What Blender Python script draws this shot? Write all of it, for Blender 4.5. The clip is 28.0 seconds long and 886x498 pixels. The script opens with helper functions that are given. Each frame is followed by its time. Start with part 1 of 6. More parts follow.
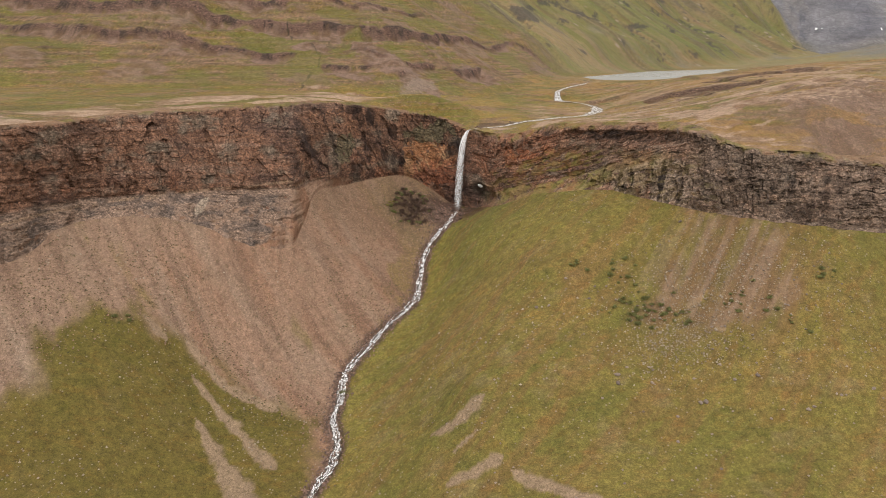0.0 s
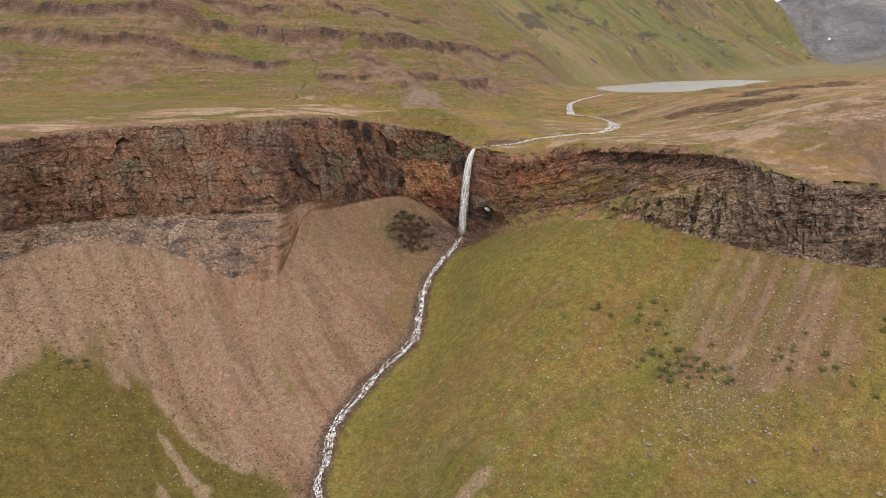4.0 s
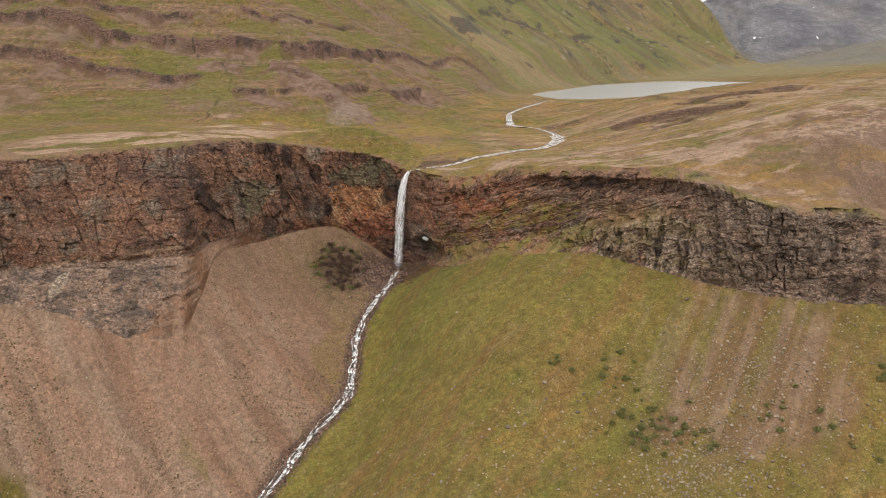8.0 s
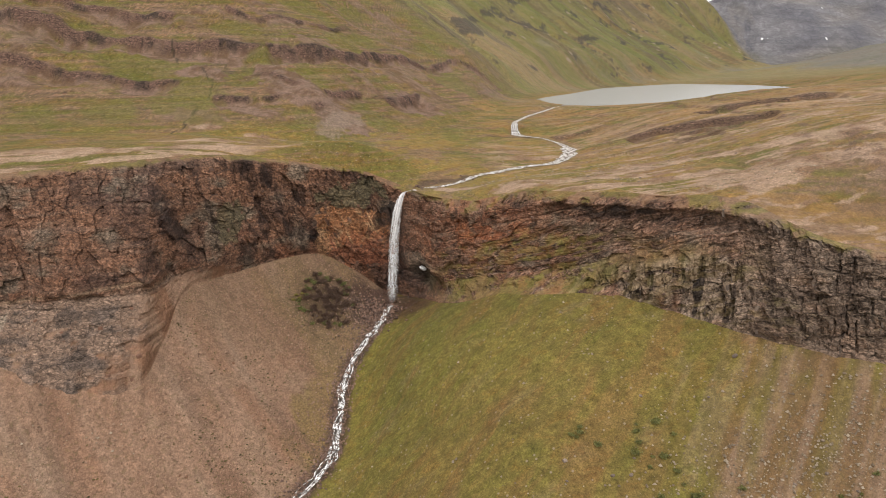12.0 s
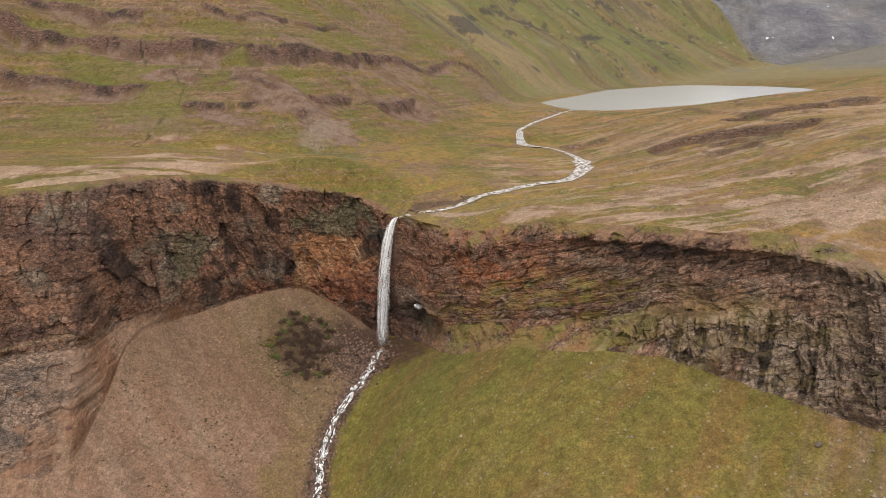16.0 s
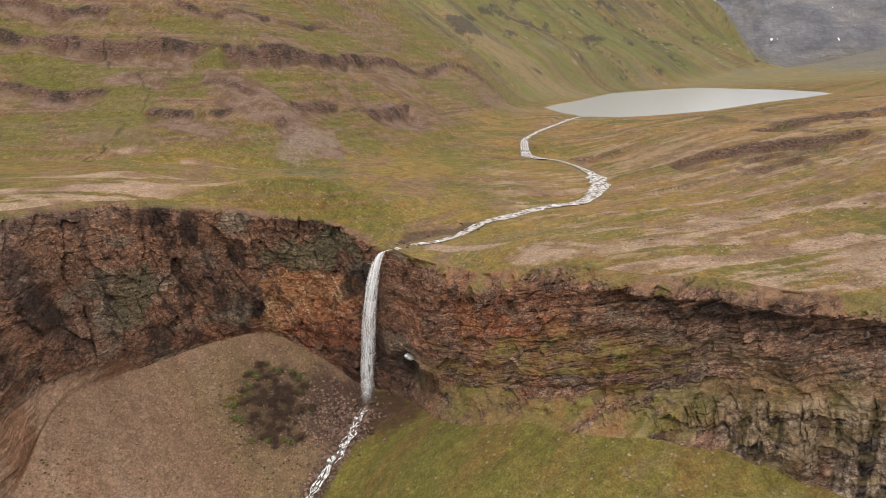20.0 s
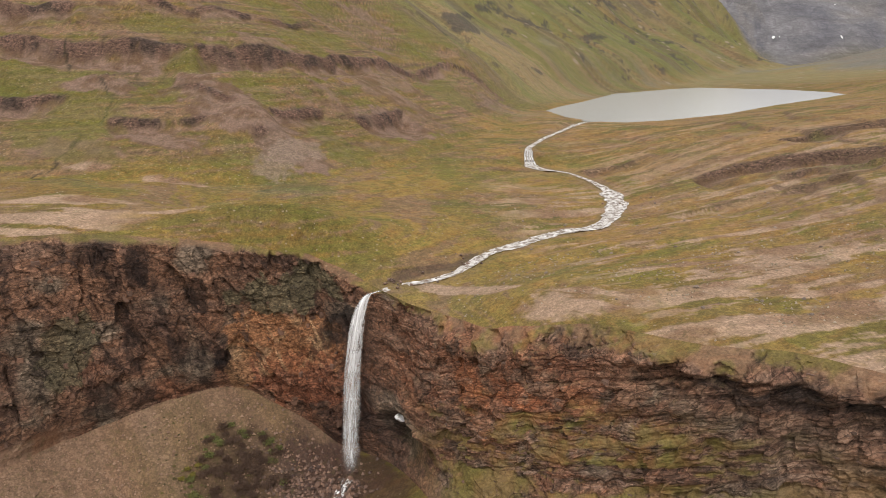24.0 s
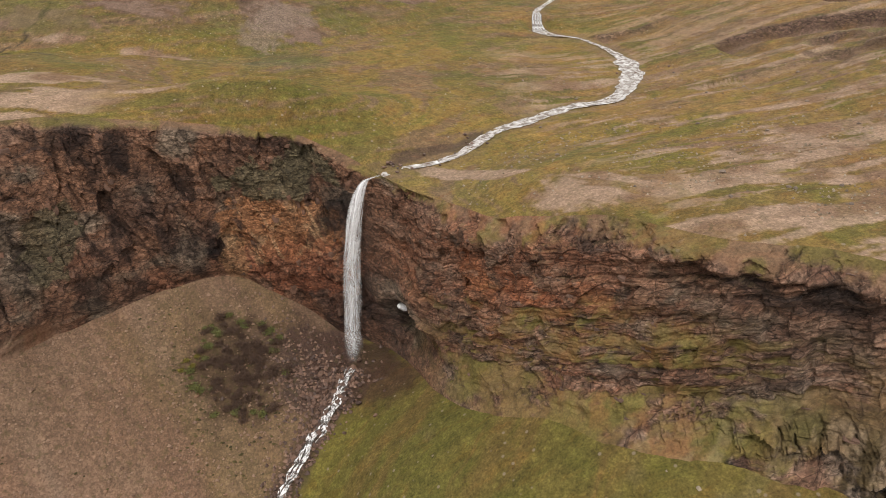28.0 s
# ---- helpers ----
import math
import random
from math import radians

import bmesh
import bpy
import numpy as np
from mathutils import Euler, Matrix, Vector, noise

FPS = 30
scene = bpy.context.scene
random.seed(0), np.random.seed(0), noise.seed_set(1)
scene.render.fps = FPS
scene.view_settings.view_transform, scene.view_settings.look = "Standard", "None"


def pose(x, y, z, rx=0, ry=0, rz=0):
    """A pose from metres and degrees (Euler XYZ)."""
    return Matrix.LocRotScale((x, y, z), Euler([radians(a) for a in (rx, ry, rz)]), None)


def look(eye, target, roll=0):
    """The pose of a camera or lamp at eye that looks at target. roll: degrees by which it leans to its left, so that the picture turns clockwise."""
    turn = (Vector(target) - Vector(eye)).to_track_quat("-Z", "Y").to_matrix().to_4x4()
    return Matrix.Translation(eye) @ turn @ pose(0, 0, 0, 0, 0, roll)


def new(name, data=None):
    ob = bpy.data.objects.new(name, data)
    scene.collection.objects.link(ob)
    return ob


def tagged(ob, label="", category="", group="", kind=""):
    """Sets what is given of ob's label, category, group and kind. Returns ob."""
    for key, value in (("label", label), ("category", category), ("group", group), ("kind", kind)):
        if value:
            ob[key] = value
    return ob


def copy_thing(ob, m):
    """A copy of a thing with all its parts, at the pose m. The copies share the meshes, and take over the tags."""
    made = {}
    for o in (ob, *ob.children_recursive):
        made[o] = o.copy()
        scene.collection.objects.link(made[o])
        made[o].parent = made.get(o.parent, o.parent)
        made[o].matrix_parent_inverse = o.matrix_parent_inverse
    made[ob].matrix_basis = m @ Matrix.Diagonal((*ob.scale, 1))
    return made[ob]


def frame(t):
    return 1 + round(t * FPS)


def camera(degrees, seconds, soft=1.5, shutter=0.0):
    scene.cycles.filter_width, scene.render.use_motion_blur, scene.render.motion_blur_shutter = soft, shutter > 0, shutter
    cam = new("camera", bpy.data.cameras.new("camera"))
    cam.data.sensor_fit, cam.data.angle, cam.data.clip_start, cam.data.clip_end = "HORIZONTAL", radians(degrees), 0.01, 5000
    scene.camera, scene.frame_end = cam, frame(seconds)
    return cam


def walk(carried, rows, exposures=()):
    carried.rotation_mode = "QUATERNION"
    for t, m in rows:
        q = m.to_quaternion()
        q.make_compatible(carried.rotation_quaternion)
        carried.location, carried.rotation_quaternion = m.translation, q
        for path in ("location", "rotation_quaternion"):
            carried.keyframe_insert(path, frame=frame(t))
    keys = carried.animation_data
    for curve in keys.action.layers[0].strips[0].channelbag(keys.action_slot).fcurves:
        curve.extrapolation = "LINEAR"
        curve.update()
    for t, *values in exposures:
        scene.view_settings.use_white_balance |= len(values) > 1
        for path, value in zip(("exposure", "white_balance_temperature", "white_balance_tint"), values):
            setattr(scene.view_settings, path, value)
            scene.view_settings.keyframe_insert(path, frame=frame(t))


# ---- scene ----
cam = camera(63.2, 28.0, soft=0.5)
PATH = [
    (0, (0.001, 0.002, 0.003), (0.044, 1.934, -0.51), -0.4),
    (0.5, (0.086, 4.135, 0.116), (0.128, 6.067, -0.4), -0.3),
    (1, (0.2, 8.356, 0.245), (0.241, 10.289, -0.269), -0.2),
    (1.5, (0.341, 12.673, 0.401), (0.381, 14.606, -0.111), -0.2),
    (2, (0.502, 17.089, 0.597), (0.54, 19.023, 0.089), -0.1),
    (2.5, (0.667, 21.596, 0.847), (0.703, 23.531, 0.342), -0.1),
    (3, (0.811, 26.169, 1.162), (0.844, 28.105, 0.66), -0.0),
    (3.5, (0.942, 30.747, 1.537), (0.976, 32.683, 1.038), 0.1),
    (5.5, (1.52, 49.087, 3.562), (1.553, 51.025, 3.07), 0.0),
    (6, (2.077, 53.755, 4.136), (2.109, 55.694, 3.646), -0.1),
    (6.5, (2.758, 58.443, 4.741), (2.841, 60.38, 4.249), -0.3),
    (7, (3.409, 63.069, 5.32), (3.559, 65.001, 4.827), -0.6),
    (7.5, (4.005, 67.629, 5.846), (4.202, 69.557, 5.351), -0.8),
    (8, (4.571, 72.169, 6.31), (4.77, 74.097, 5.818), -0.9),
    (8.5, (5.129, 76.723, 6.712), (5.325, 78.651, 6.218), -0.8),
    (9, (5.697, 81.284, 7.054), (5.892, 83.212, 6.561), -0.8),
    (9.5, (6.272, 85.806, 7.343), (6.467, 87.735, 6.85), -0.8),
    (10, (6.845, 90.266, 7.594), (7.04, 92.195, 7.103), -0.8),
    (10.5, (7.4, 94.683, 7.837), (7.595, 96.612, 7.346), -0.8),
    (11, (7.92, 99.094, 8.103), (8.116, 101.024, 7.613), -0.9),
    (11.5, (8.395, 103.528, 8.41), (8.591, 105.457, 7.919), -0.9),
    (12, (8.837, 107.994, 8.75), (9.034, 109.923, 8.259), -0.9),
    (12.5, (9.301, 112.534, 9.085), (9.498, 114.462, 8.593), -0.9),
    (14.5, (11.459, 131.619, 10.303), (11.659, 133.547, 9.811), -0.9),
    (15, (11.946, 137.133, 10.207), (12.147, 139.061, 9.715), -0.9),
    (15.5, (12.442, 142.881, 9.982), (12.644, 144.809, 9.49), -1.0),
    (16, (12.991, 148.498, 9.789), (13.194, 150.427, 9.298), -1.0),
    (16.5, (13.578, 153.857, 9.684), (13.782, 155.786, 9.195), -0.9),
    (17, (14.179, 158.923, 9.689), (14.383, 160.851, 9.2), -0.9),
    (17.5, (14.77, 163.716, 9.799), (14.976, 165.644, 9.31), -0.9),
    (18, (15.335, 168.319, 9.978), (15.54, 170.247, 9.49), -0.9),
    (18.5, (15.867, 172.825, 10.185), (16.074, 174.754, 9.697), -0.9),
    (19, (16.379, 177.293, 10.397), (16.586, 179.222, 9.909), -0.9),
    (19.5, (16.881, 181.73, 10.612), (17.089, 183.659, 10.124), -0.9),
    (20, (17.376, 186.108, 10.825), (17.587, 188.036, 10.336), -0.9),
    (20.5, (17.859, 190.387, 11.024), (18.07, 192.314, 10.534), -1.0),
    (21, (18.317, 194.536, 11.199), (18.531, 196.463, 10.709), -1.0),
    (21.5, (18.756, 198.564, 11.381), (18.97, 200.491, 10.89), -1.0),
    (23.5, (20.415, 213.769, 12.369), (20.634, 215.695, 11.876), -1.0),
    (24, (20.783, 217.392, 12.699), (21.004, 219.317, 12.205), -1.0),
    (24.5, (21.112, 220.921, 13.054), (21.335, 222.846, 12.557), -1.0),
    (25, (21.318, 223.874, 13.295), (21.546, 225.799, 12.803), -1.0),
    (25.5, (21.396, 226.028, 13.375), (21.622, 227.948, 12.863), -1.1),
    (26, (21.391, 227.358, 13.316), (21.607, 229.247, 12.697), -1.2),
    (26.5, (21.388, 227.985, 13.174), (21.594, 229.834, 12.438), -1.3),
    (27, (21.475, 228.146, 13.008), (21.675, 229.974, 12.221), -1.5),
    (27.5, (21.705, 228.097, 12.866), (21.9, 229.916, 12.059), -1.6),
    (28, (22.092, 228.044, 12.776), (22.282, 229.85, 11.938), -1.8),
]
walk(cam, [(t, look(eye, target, roll)) for t, eye, target, roll in PATH], ((0, 0.54), (8, 0.52), (24, 0.5), (28, 0.4)))

# ---- world, sun, exposure ----
world = bpy.data.worlds.new("overcast_sky")
scene.world = world
world.use_nodes = True
wn, wl = world.node_tree.nodes, world.node_tree.links
sky = wn.new("ShaderNodeTexSky")
sky.sky_type, sky.sun_disc = "NISHITA", False
sky.sun_elevation, sky.sun_rotation = radians(58), radians(186)
sky.air_density, sky.dust_density, sky.ozone_density = 1.0, 4.0, 1.0
pale = wn.new("ShaderNodeHueSaturation")
pale.inputs["Saturation"].default_value = 0.25
wl.new(sky.outputs[0], pale.inputs["Color"])
# a bright, even cloud deck under the clear sky
deck = wn.new("ShaderNodeMix")
deck.data_type = "RGBA"
deck.inputs[0].default_value = 0.8
wl.new(pale.outputs[0], deck.inputs[6])
deck.inputs[7].default_value = (8.0, 7.8, 7.65, 1)
wl.new(deck.outputs[2], wn["Background"].inputs["Color"])
wn["Background"].inputs["Strength"].default_value = 0.12
sun_data = bpy.data.lights.new("sun", "SUN")
sun_data.energy, sun_data.angle, sun_data.color = 1.2, radians(14), (1.0, 0.96, 0.92)
sun = new("sun", sun_data)
sun.matrix_world = look((-10, -90, 445), (0, 0, 300))


# ---- noise, curves, landform helpers ----
A_X, A_Y, A_Z = np.uint32(374761393), np.uint32(668265263), np.uint32(2147483647)


def whole(v):
    return v.astype(np.int64).astype(np.uint32)


def stir(n):
    n = (n ^ (n >> np.uint32(13))) * np.uint32(1274126177)
    n = (n ^ (n >> np.uint32(16))) * np.uint32(2246822519)
    return ((n ^ (n >> np.uint32(15))) & np.uint32(0xFFFFFF)) / float(0xFFFFFF)


def hashed(ix, iy, iz, seed):
    """A repeatable random number from 0 to 1 for whole-number lattice places."""
    return stir(whole(ix) * A_X + whole(iy) * A_Y + whole(iz) * A_Z + np.uint32(seed * 144665))


def bumps(x, y, seed=0, z=None):
    """Smooth value noise from -1 to 1 at a spacing of 1."""
    fx, fy = np.floor(x), np.floor(y)
    tx, ty = x - fx, y - fy
    tx, ty = tx * tx * tx * (tx * (tx * 6 - 15) + 10), ty * ty * ty * (ty * (ty * 6 - 15) + 10)
    x0, y0 = whole(fx) * A_X + np.uint32(seed * 144665), whole(fy) * A_Y
    xe, ye = x0 + A_X, y0 + A_Y

    def plane(z0):
        a, b, c, d = stir(x0 + y0 + z0), stir(xe + y0 + z0), stir(x0 + ye + z0), stir(xe + ye + z0)
        return (a + (b - a) * tx) * (1 - ty) + (c + (d - c) * tx) * ty

    if z is None:
        return plane(np.uint32(0)) * 2 - 1
    fz = np.floor(z)
    tz = z - fz
    tz = tz * tz * (3 - 2 * tz)
    z0 = whole(fz) * A_Z
    return (plane(z0) * (1 - tz) + plane(z0 + A_Z) * tz) * 2 - 1


def fbm(x, y, octaves=4, seed=0, z=None, gain=0.5):
    total, size, norm = 0.0, 1.0, 0.0
    for k in range(octaves):
        f = 2.03**k
        total = total + size * bumps(x * f + 17.3 * k, y * f - 9.1 * k, seed + k, None if z is None else z * f + 3.7 * k)
        norm += size
        size *= gain
    return total / norm


def ridged(x, y, octaves=4, seed=0, z=None):
    total, size, norm = 0.0, 1.0, 0.0
    for k in range(octaves):
        f = 2.1**k
        total = total + size * (1 - 2 * np.abs(bumps(x * f + 5.3 * k, y * f + 11.7 * k, seed + k, None if z is None else z * f)))
        norm += size
        size *= 0.5
    return total / norm


def ramp(a, b, v):
    t = np.clip((v - a) / (b - a), 0, 1)
    return t * t * (3 - 2 * t)


def spline(spots):
    """A thin plate through spot heights (x, y, z)."""
    p = np.array(spots, float)
    c = p[:, :2] / 100
    d = ((c[:, None] - c[None]) ** 2).sum(-1)
    k = 0.5 * d * np.log(d + 1e-12)
    n = len(p)
    a = np.zeros((n + 3, n + 3))
    a[:n, :n] = k + np.eye(n) * 0.0003
    a[:n, n], a[:n, n + 1 :] = 1, c
    a[n, :n], a[n + 1 :, :n] = 1, c.T
    w = np.linalg.solve(a, np.r_[p[:, 2], 0, 0, 0])

    def height(x, y):
        x, y = np.asarray(x, float) / 100, np.asarray(y, float) / 100
        out = w[n] + w[n + 1] * x + w[n + 2] * y
        for (cx, cy), wk in zip(c, w):
            r = (x - cx) ** 2 + (y - cy) ** 2
            out = out + wk * 0.5 * r * np.log(r + 1e-12)
        return out

    return height


def along(line, x, y):
    """Signed distance to a plan polyline (left of it positive), and the arc length and index of the nearest place."""
    p = np.array(line, float)[:, :2]
    best = np.full(np.shape(x), 1e18)
    sign, arc, acc = np.ones(np.shape(x)), np.zeros(np.shape(x)), 0.0
    for a, b in zip(p[:-1], p[1:]):
        d = b - a
        size = np.hypot(*d)
        t = np.clip(((x - a[0]) * d[0] + (y - a[1]) * d[1]) / size**2, 0, 1)
        px, py = x - a[0] - t * d[0], y - a[1] - t * d[1]
        r = px * px + py * py
        near = r < best
        best = np.where(near, r, best)
        sign = np.where(near, np.where(d[0] * (y - a[1]) - d[1] * (x - a[0]) >= 0, 1.0, -1.0), sign)
        arc = np.where(near, acc + t * size, arc)
        acc += size
    return np.sqrt(best) * sign, arc


def inside(loop, x, y):
    p = np.array(loop, float)
    odd = np.zeros(np.shape(x), bool)
    for (ax, ay), (bx, by) in zip(p, np.roll(p, -1, 0)):
        cross = (ay > y) != (by > y)
        odd ^= cross & (x < (bx - ax) * (y - ay) / (by - ay + 1e-12) + ax)
    return odd


def smooth_line(points, step):
    """A polyline rounded by a Catmull-Rom curve, all columns, sampled about every step metres."""
    p = np.array(points, float)
    p = np.vstack([2 * p[0] - p[1], p, 2 * p[-1] - p[-2]])
    out = []
    for a, b, c, d in zip(p[:-3], p[1:-2], p[2:-1], p[3:]):
        n = max(2, int(np.hypot(*(c - b)[:2]) / step))
        for t in np.arange(n) / n:
            out.append(0.5 * (2 * b + (c - a) * t + (2 * a - 5 * b + 4 * c - d) * t * t + (3 * b - a - 3 * c + d) * t**3))
    out.append(p[-2])
    return np.array(out)


# ---- the plan ----
# top edge of the cliffs and the line where they meet the talus: x, y, z
RIM = [(-600, 60, -20), (-420, 160, -20), (-250, 235, -23), (-165, 288, -24), (-140, 325, -23), (-109, 347, -22), (-63, 368, -20.5), (-42, 379, -21.5),
       (-16, 384, -25.5), (5, 384, -29), (18, 377, -33), (24, 370, -35), (33, 357.5, -36), (42, 343, -34.8), (50, 332.5, -31.8), (59, 323, -28.8), (67, 314, -27.4), (79, 303, -26.4),
       (90, 291.5, -25.6), (98, 284, -25), (104, 277, -25.6), (108, 264, -28.5), (112, 257, -30.5), (118, 251, -31.8), (125, 251, -32.4), (135, 254, -33), (160, 262, -36), (210, 255, -38), (300, 220, -40), (420, 150, -40), (600, 60, -40)]
FOOT = [(-600, 0, -85), (-420, 90, -80), (-250, 200, -76), (-165, 262, -75), (-150, 292, -66), (-125, 301, -64), (-108, 306, -66.5), (-96, 304, -70), (-78, 303, -77), (-66, 306, -80), (-60, 312, -80), (-57, 328, -73),
        (-53, 345, -63), (-40, 364, -62), (-15, 379, -60), (0, 379, -66), (12, 376, -74), (22, 370, -76), (27.5, 358, -73.5), (34, 336, -68), (46.5, 318, -60), (55, 306, -56.5), (67, 298, -54),
        (75, 292, -53), (82, 285, -54), (89, 279, -55), (96, 271, -55.5), (109, 255, -56), (117, 247, -56), (126, 244, -57), (150, 245, -60), (210, 235, -66), (300, 190, -78), (420, 120, -85), (600, 20, -95)]
# the stream below the fall: x, y, z, width
STREAM = [(15, 362, -76.4, 3.0), (12.7, 355.5, -78.5, 2.2), (4.5, 343, -84, 2.4), (-1.2, 333.4, -91, 2.4), (-4, 314, -99.3, 2.8), (-6, 302, -103.5, 2.8),
          (-16, 289, -109, 2.6), (-25, 277, -115, 2.8), (-33, 263, -120.5, 2.6), (-34, 247, -124.5, 3.2), (-35, 237, -127, 3.0), (-32, 223, -130.5, 3.0),
          (-35.5, 210, -133.5, 3.0), (-39, 203, -136, 3.0), (-46, 180, -142, 3.0), (-60, 120, -155, 3.5), (-80, 0, -175, 4)]
# the river on the plateau, from the lake to the lip: x, y, z, width
RIVER = [(154, 618, -19.15, 5), (140, 603, -19.6, 3.4), (124, 579, -20.8, 2.6), (110, 558, -22.0, 2.4), (99, 540, -23.6, 2.6), (95.5, 531, -24.4, 2.8), (94.6, 527.6, -24.9, 3.4), (94.3, 524.6, -28.9, 3.6),
         (94.5, 518, -29.8, 6), (96.5, 509, -30.0, 4.5), (104, 501, -30.3, 1.6), (107.5, 486, -30.8, 2.0), (108.5, 468, -31.2, 3.5), (106.5, 452, -31.5, 7), (101.5, 435, -31.8, 6.5), (93.5, 419, -32.1, 5),
         (86, 410, -32.4, 4.6), (77, 408, -32.7, 4.4), (69, 403, -33.0, 4.4), (61, 397.5, -33.3, 4.4), (52, 391, -33.6, 3.4), (44, 380, -34.1, 2.6), (37.5, 374.5, -34.5, 2.2), (29, 372, -34.9, 2.2), (24.5, 369.6, -35.2, 2.4)]
LAKE = [(152, 612), (147, 650), (152, 716), (172, 755), (205, 808), (288, 958), (404, 1060), (440, 1075), (482, 965), (480, 890), (464, 840), (395, 776), (319, 712), (245, 640), (190, 605), (165, 598)]
LAKE_Z = -19.0
# foot of the big hillside beyond the meadow, hill to its left
HILLSIDE = [(-900, 330), (-400, 400), (-150, 452), (-60, 455), (0, 470), (50, 520), (95, 600), (135, 690), (200, 800), (270, 890), (404, 1065), (570, 1270), (770, 1420), (830, 1600), (760, 1900), (500, 2600)]

rim_fine, foot_fine = smooth_line(RIM, 2.0), smooth_line(FOOT, 2.0)
stream_fine, river_fine = smooth_line(STREAM, 0.8), smooth_line(RIVER, 0.8)

VALLEY_SPOTS = [(-29, 310, -93), (-86, 268, -108), (-82, 220, -127), (-114, 256, -94), (-135, 283, -75), (48, 260, -74), (71, 239, -85), (59, 212, -98), (83, 208, -101),
                (14.5, 214, -103), (38, 197, -109), (-1.7, 217, -116), (20, 320, -77), (25, 280, -86), (-128, 192, -124), (122, 167, -114), (155, 205, -92), (50, 160, -115),
                (0, 170, -125), (-45, 330, -80), (-200, 150, -130), (220, 120, -120), (0, 0, -172), (250, 0, -150), (-250, 0, -160), (0, -400, -195), (600, -300, -190), (-600, -300, -190)]
MEADOW_SPOTS = [(-35, 425, -21.5), (-31, 394, -20.7), (-12, 393, -19.0), (4, 393, -20.0), (16, 393, -24.2), (-12, 408, -23.5), (8, 408, -26), (25, 420, -29), (34, 467, -28), (80, 342, -26.5), (87, 325, -26.3), (120, 335, -22.5), (104, 296, -23.5), (112, 284, -22.8), (126, 290, -19.5), (131, 274, -25), (146, 300, -16.5), (152, 276, -20.5), (166, 305, -13), (192, 312, -10), (120, 305, -21.5), (135, 430, -27), (150, 455, -22), (185, 522, -14.5), (253, 525, -7), (215, 600, -18), (260, 590, -13.5), (48, 352, -31.5),
                (230, 350, -10), (250, 440, -9), (60, 560, -22), (130, 520, -24), (60, 430, -31), (-85, 440, -19), (-200, 400, -17), (-150, 372, -19.5), (400, 500, 2), (330, 660, -17),
                (140, 690, -17), (600, 700, 10), (700, 1000, -10), (520, 1150, -15), (800, 1450, -4), (300, 300, -20), (600, 300, 0), (-600, 300, -10), (0, 900, -18), (1500, 1500, 20), (-300, 900, -10), (400, 2200, 0), (2000, 500, 30)]
valley_plate = spline(VALLEY_SPOTS + [tuple(p[:3]) for p in STREAM[:14]] + FOOT[2:-2])
meadow_plate = spline(MEADOW_SPOTS + [tuple(p[:3]) for p in RIVER[::3]] + RIM[2:-2])


def carve(x, y, z, fine, depth, bank):
    """Cuts a bed for running water: its level follows the water line, and the banks lean back to the ground."""
    near = (x > fine[:, 0].min() - 40) & (x < fine[:, 0].max() + 40) & (y > fine[:, 1].min() - 40) & (y < fine[:, 1].max() + 40)
    out = z.copy()
    if not near.any():
        return out
    d, arc = along(fine, x[near], y[near])
    lengths = np.r_[0, np.cumsum(np.hypot(*np.diff(fine[:, :2], axis=0).T))]
    level, half = np.interp(arc, lengths, fine[:, 2]), np.interp(arc, lengths, fine[:, 3]) / 2
    d = np.abs(d)
    bed = level - depth + 0.25 * fbm(x[near] / 1.5, y[near] / 1.5, 3, 71)
    w = 1 - ramp(half * 0.9, half + bank, d)
    out[near] = z[near] * (1 - w) + np.minimum(bed, z[near] + 0.3) * w
    return out


def valley(x, y):
    z = valley_plate(x, y)
    d, arc = along(STREAM, x, y)
    z = z + 1.3 * fbm(x / 22, y / 22, 4, 3) + 0.30 * fbm(x / 4, y / 4, 3, 5)
    # gullies that run down the scree
    left = ramp(5, 30, -d)
    z = z - 0.4 * left * ridged((x * 0.75 + y * 0.66) / 9, (x - y) / 60, 3, 13)
    # heaped boulders under the fall
    z = z + 0.8 * np.exp(-(((x - 6) / 9) ** 2 + ((y - 362) / 9) ** 2)) * fbm(x / 2, y / 2, 3, 19)
    return carve(x, y, z, stream_fine, 0.35, 2.2)


def bulge(x, y):
    """Bare rounded knolls and the hollows between them on the hillside."""
    return fbm(x / 36, y / 26, 5, 45)


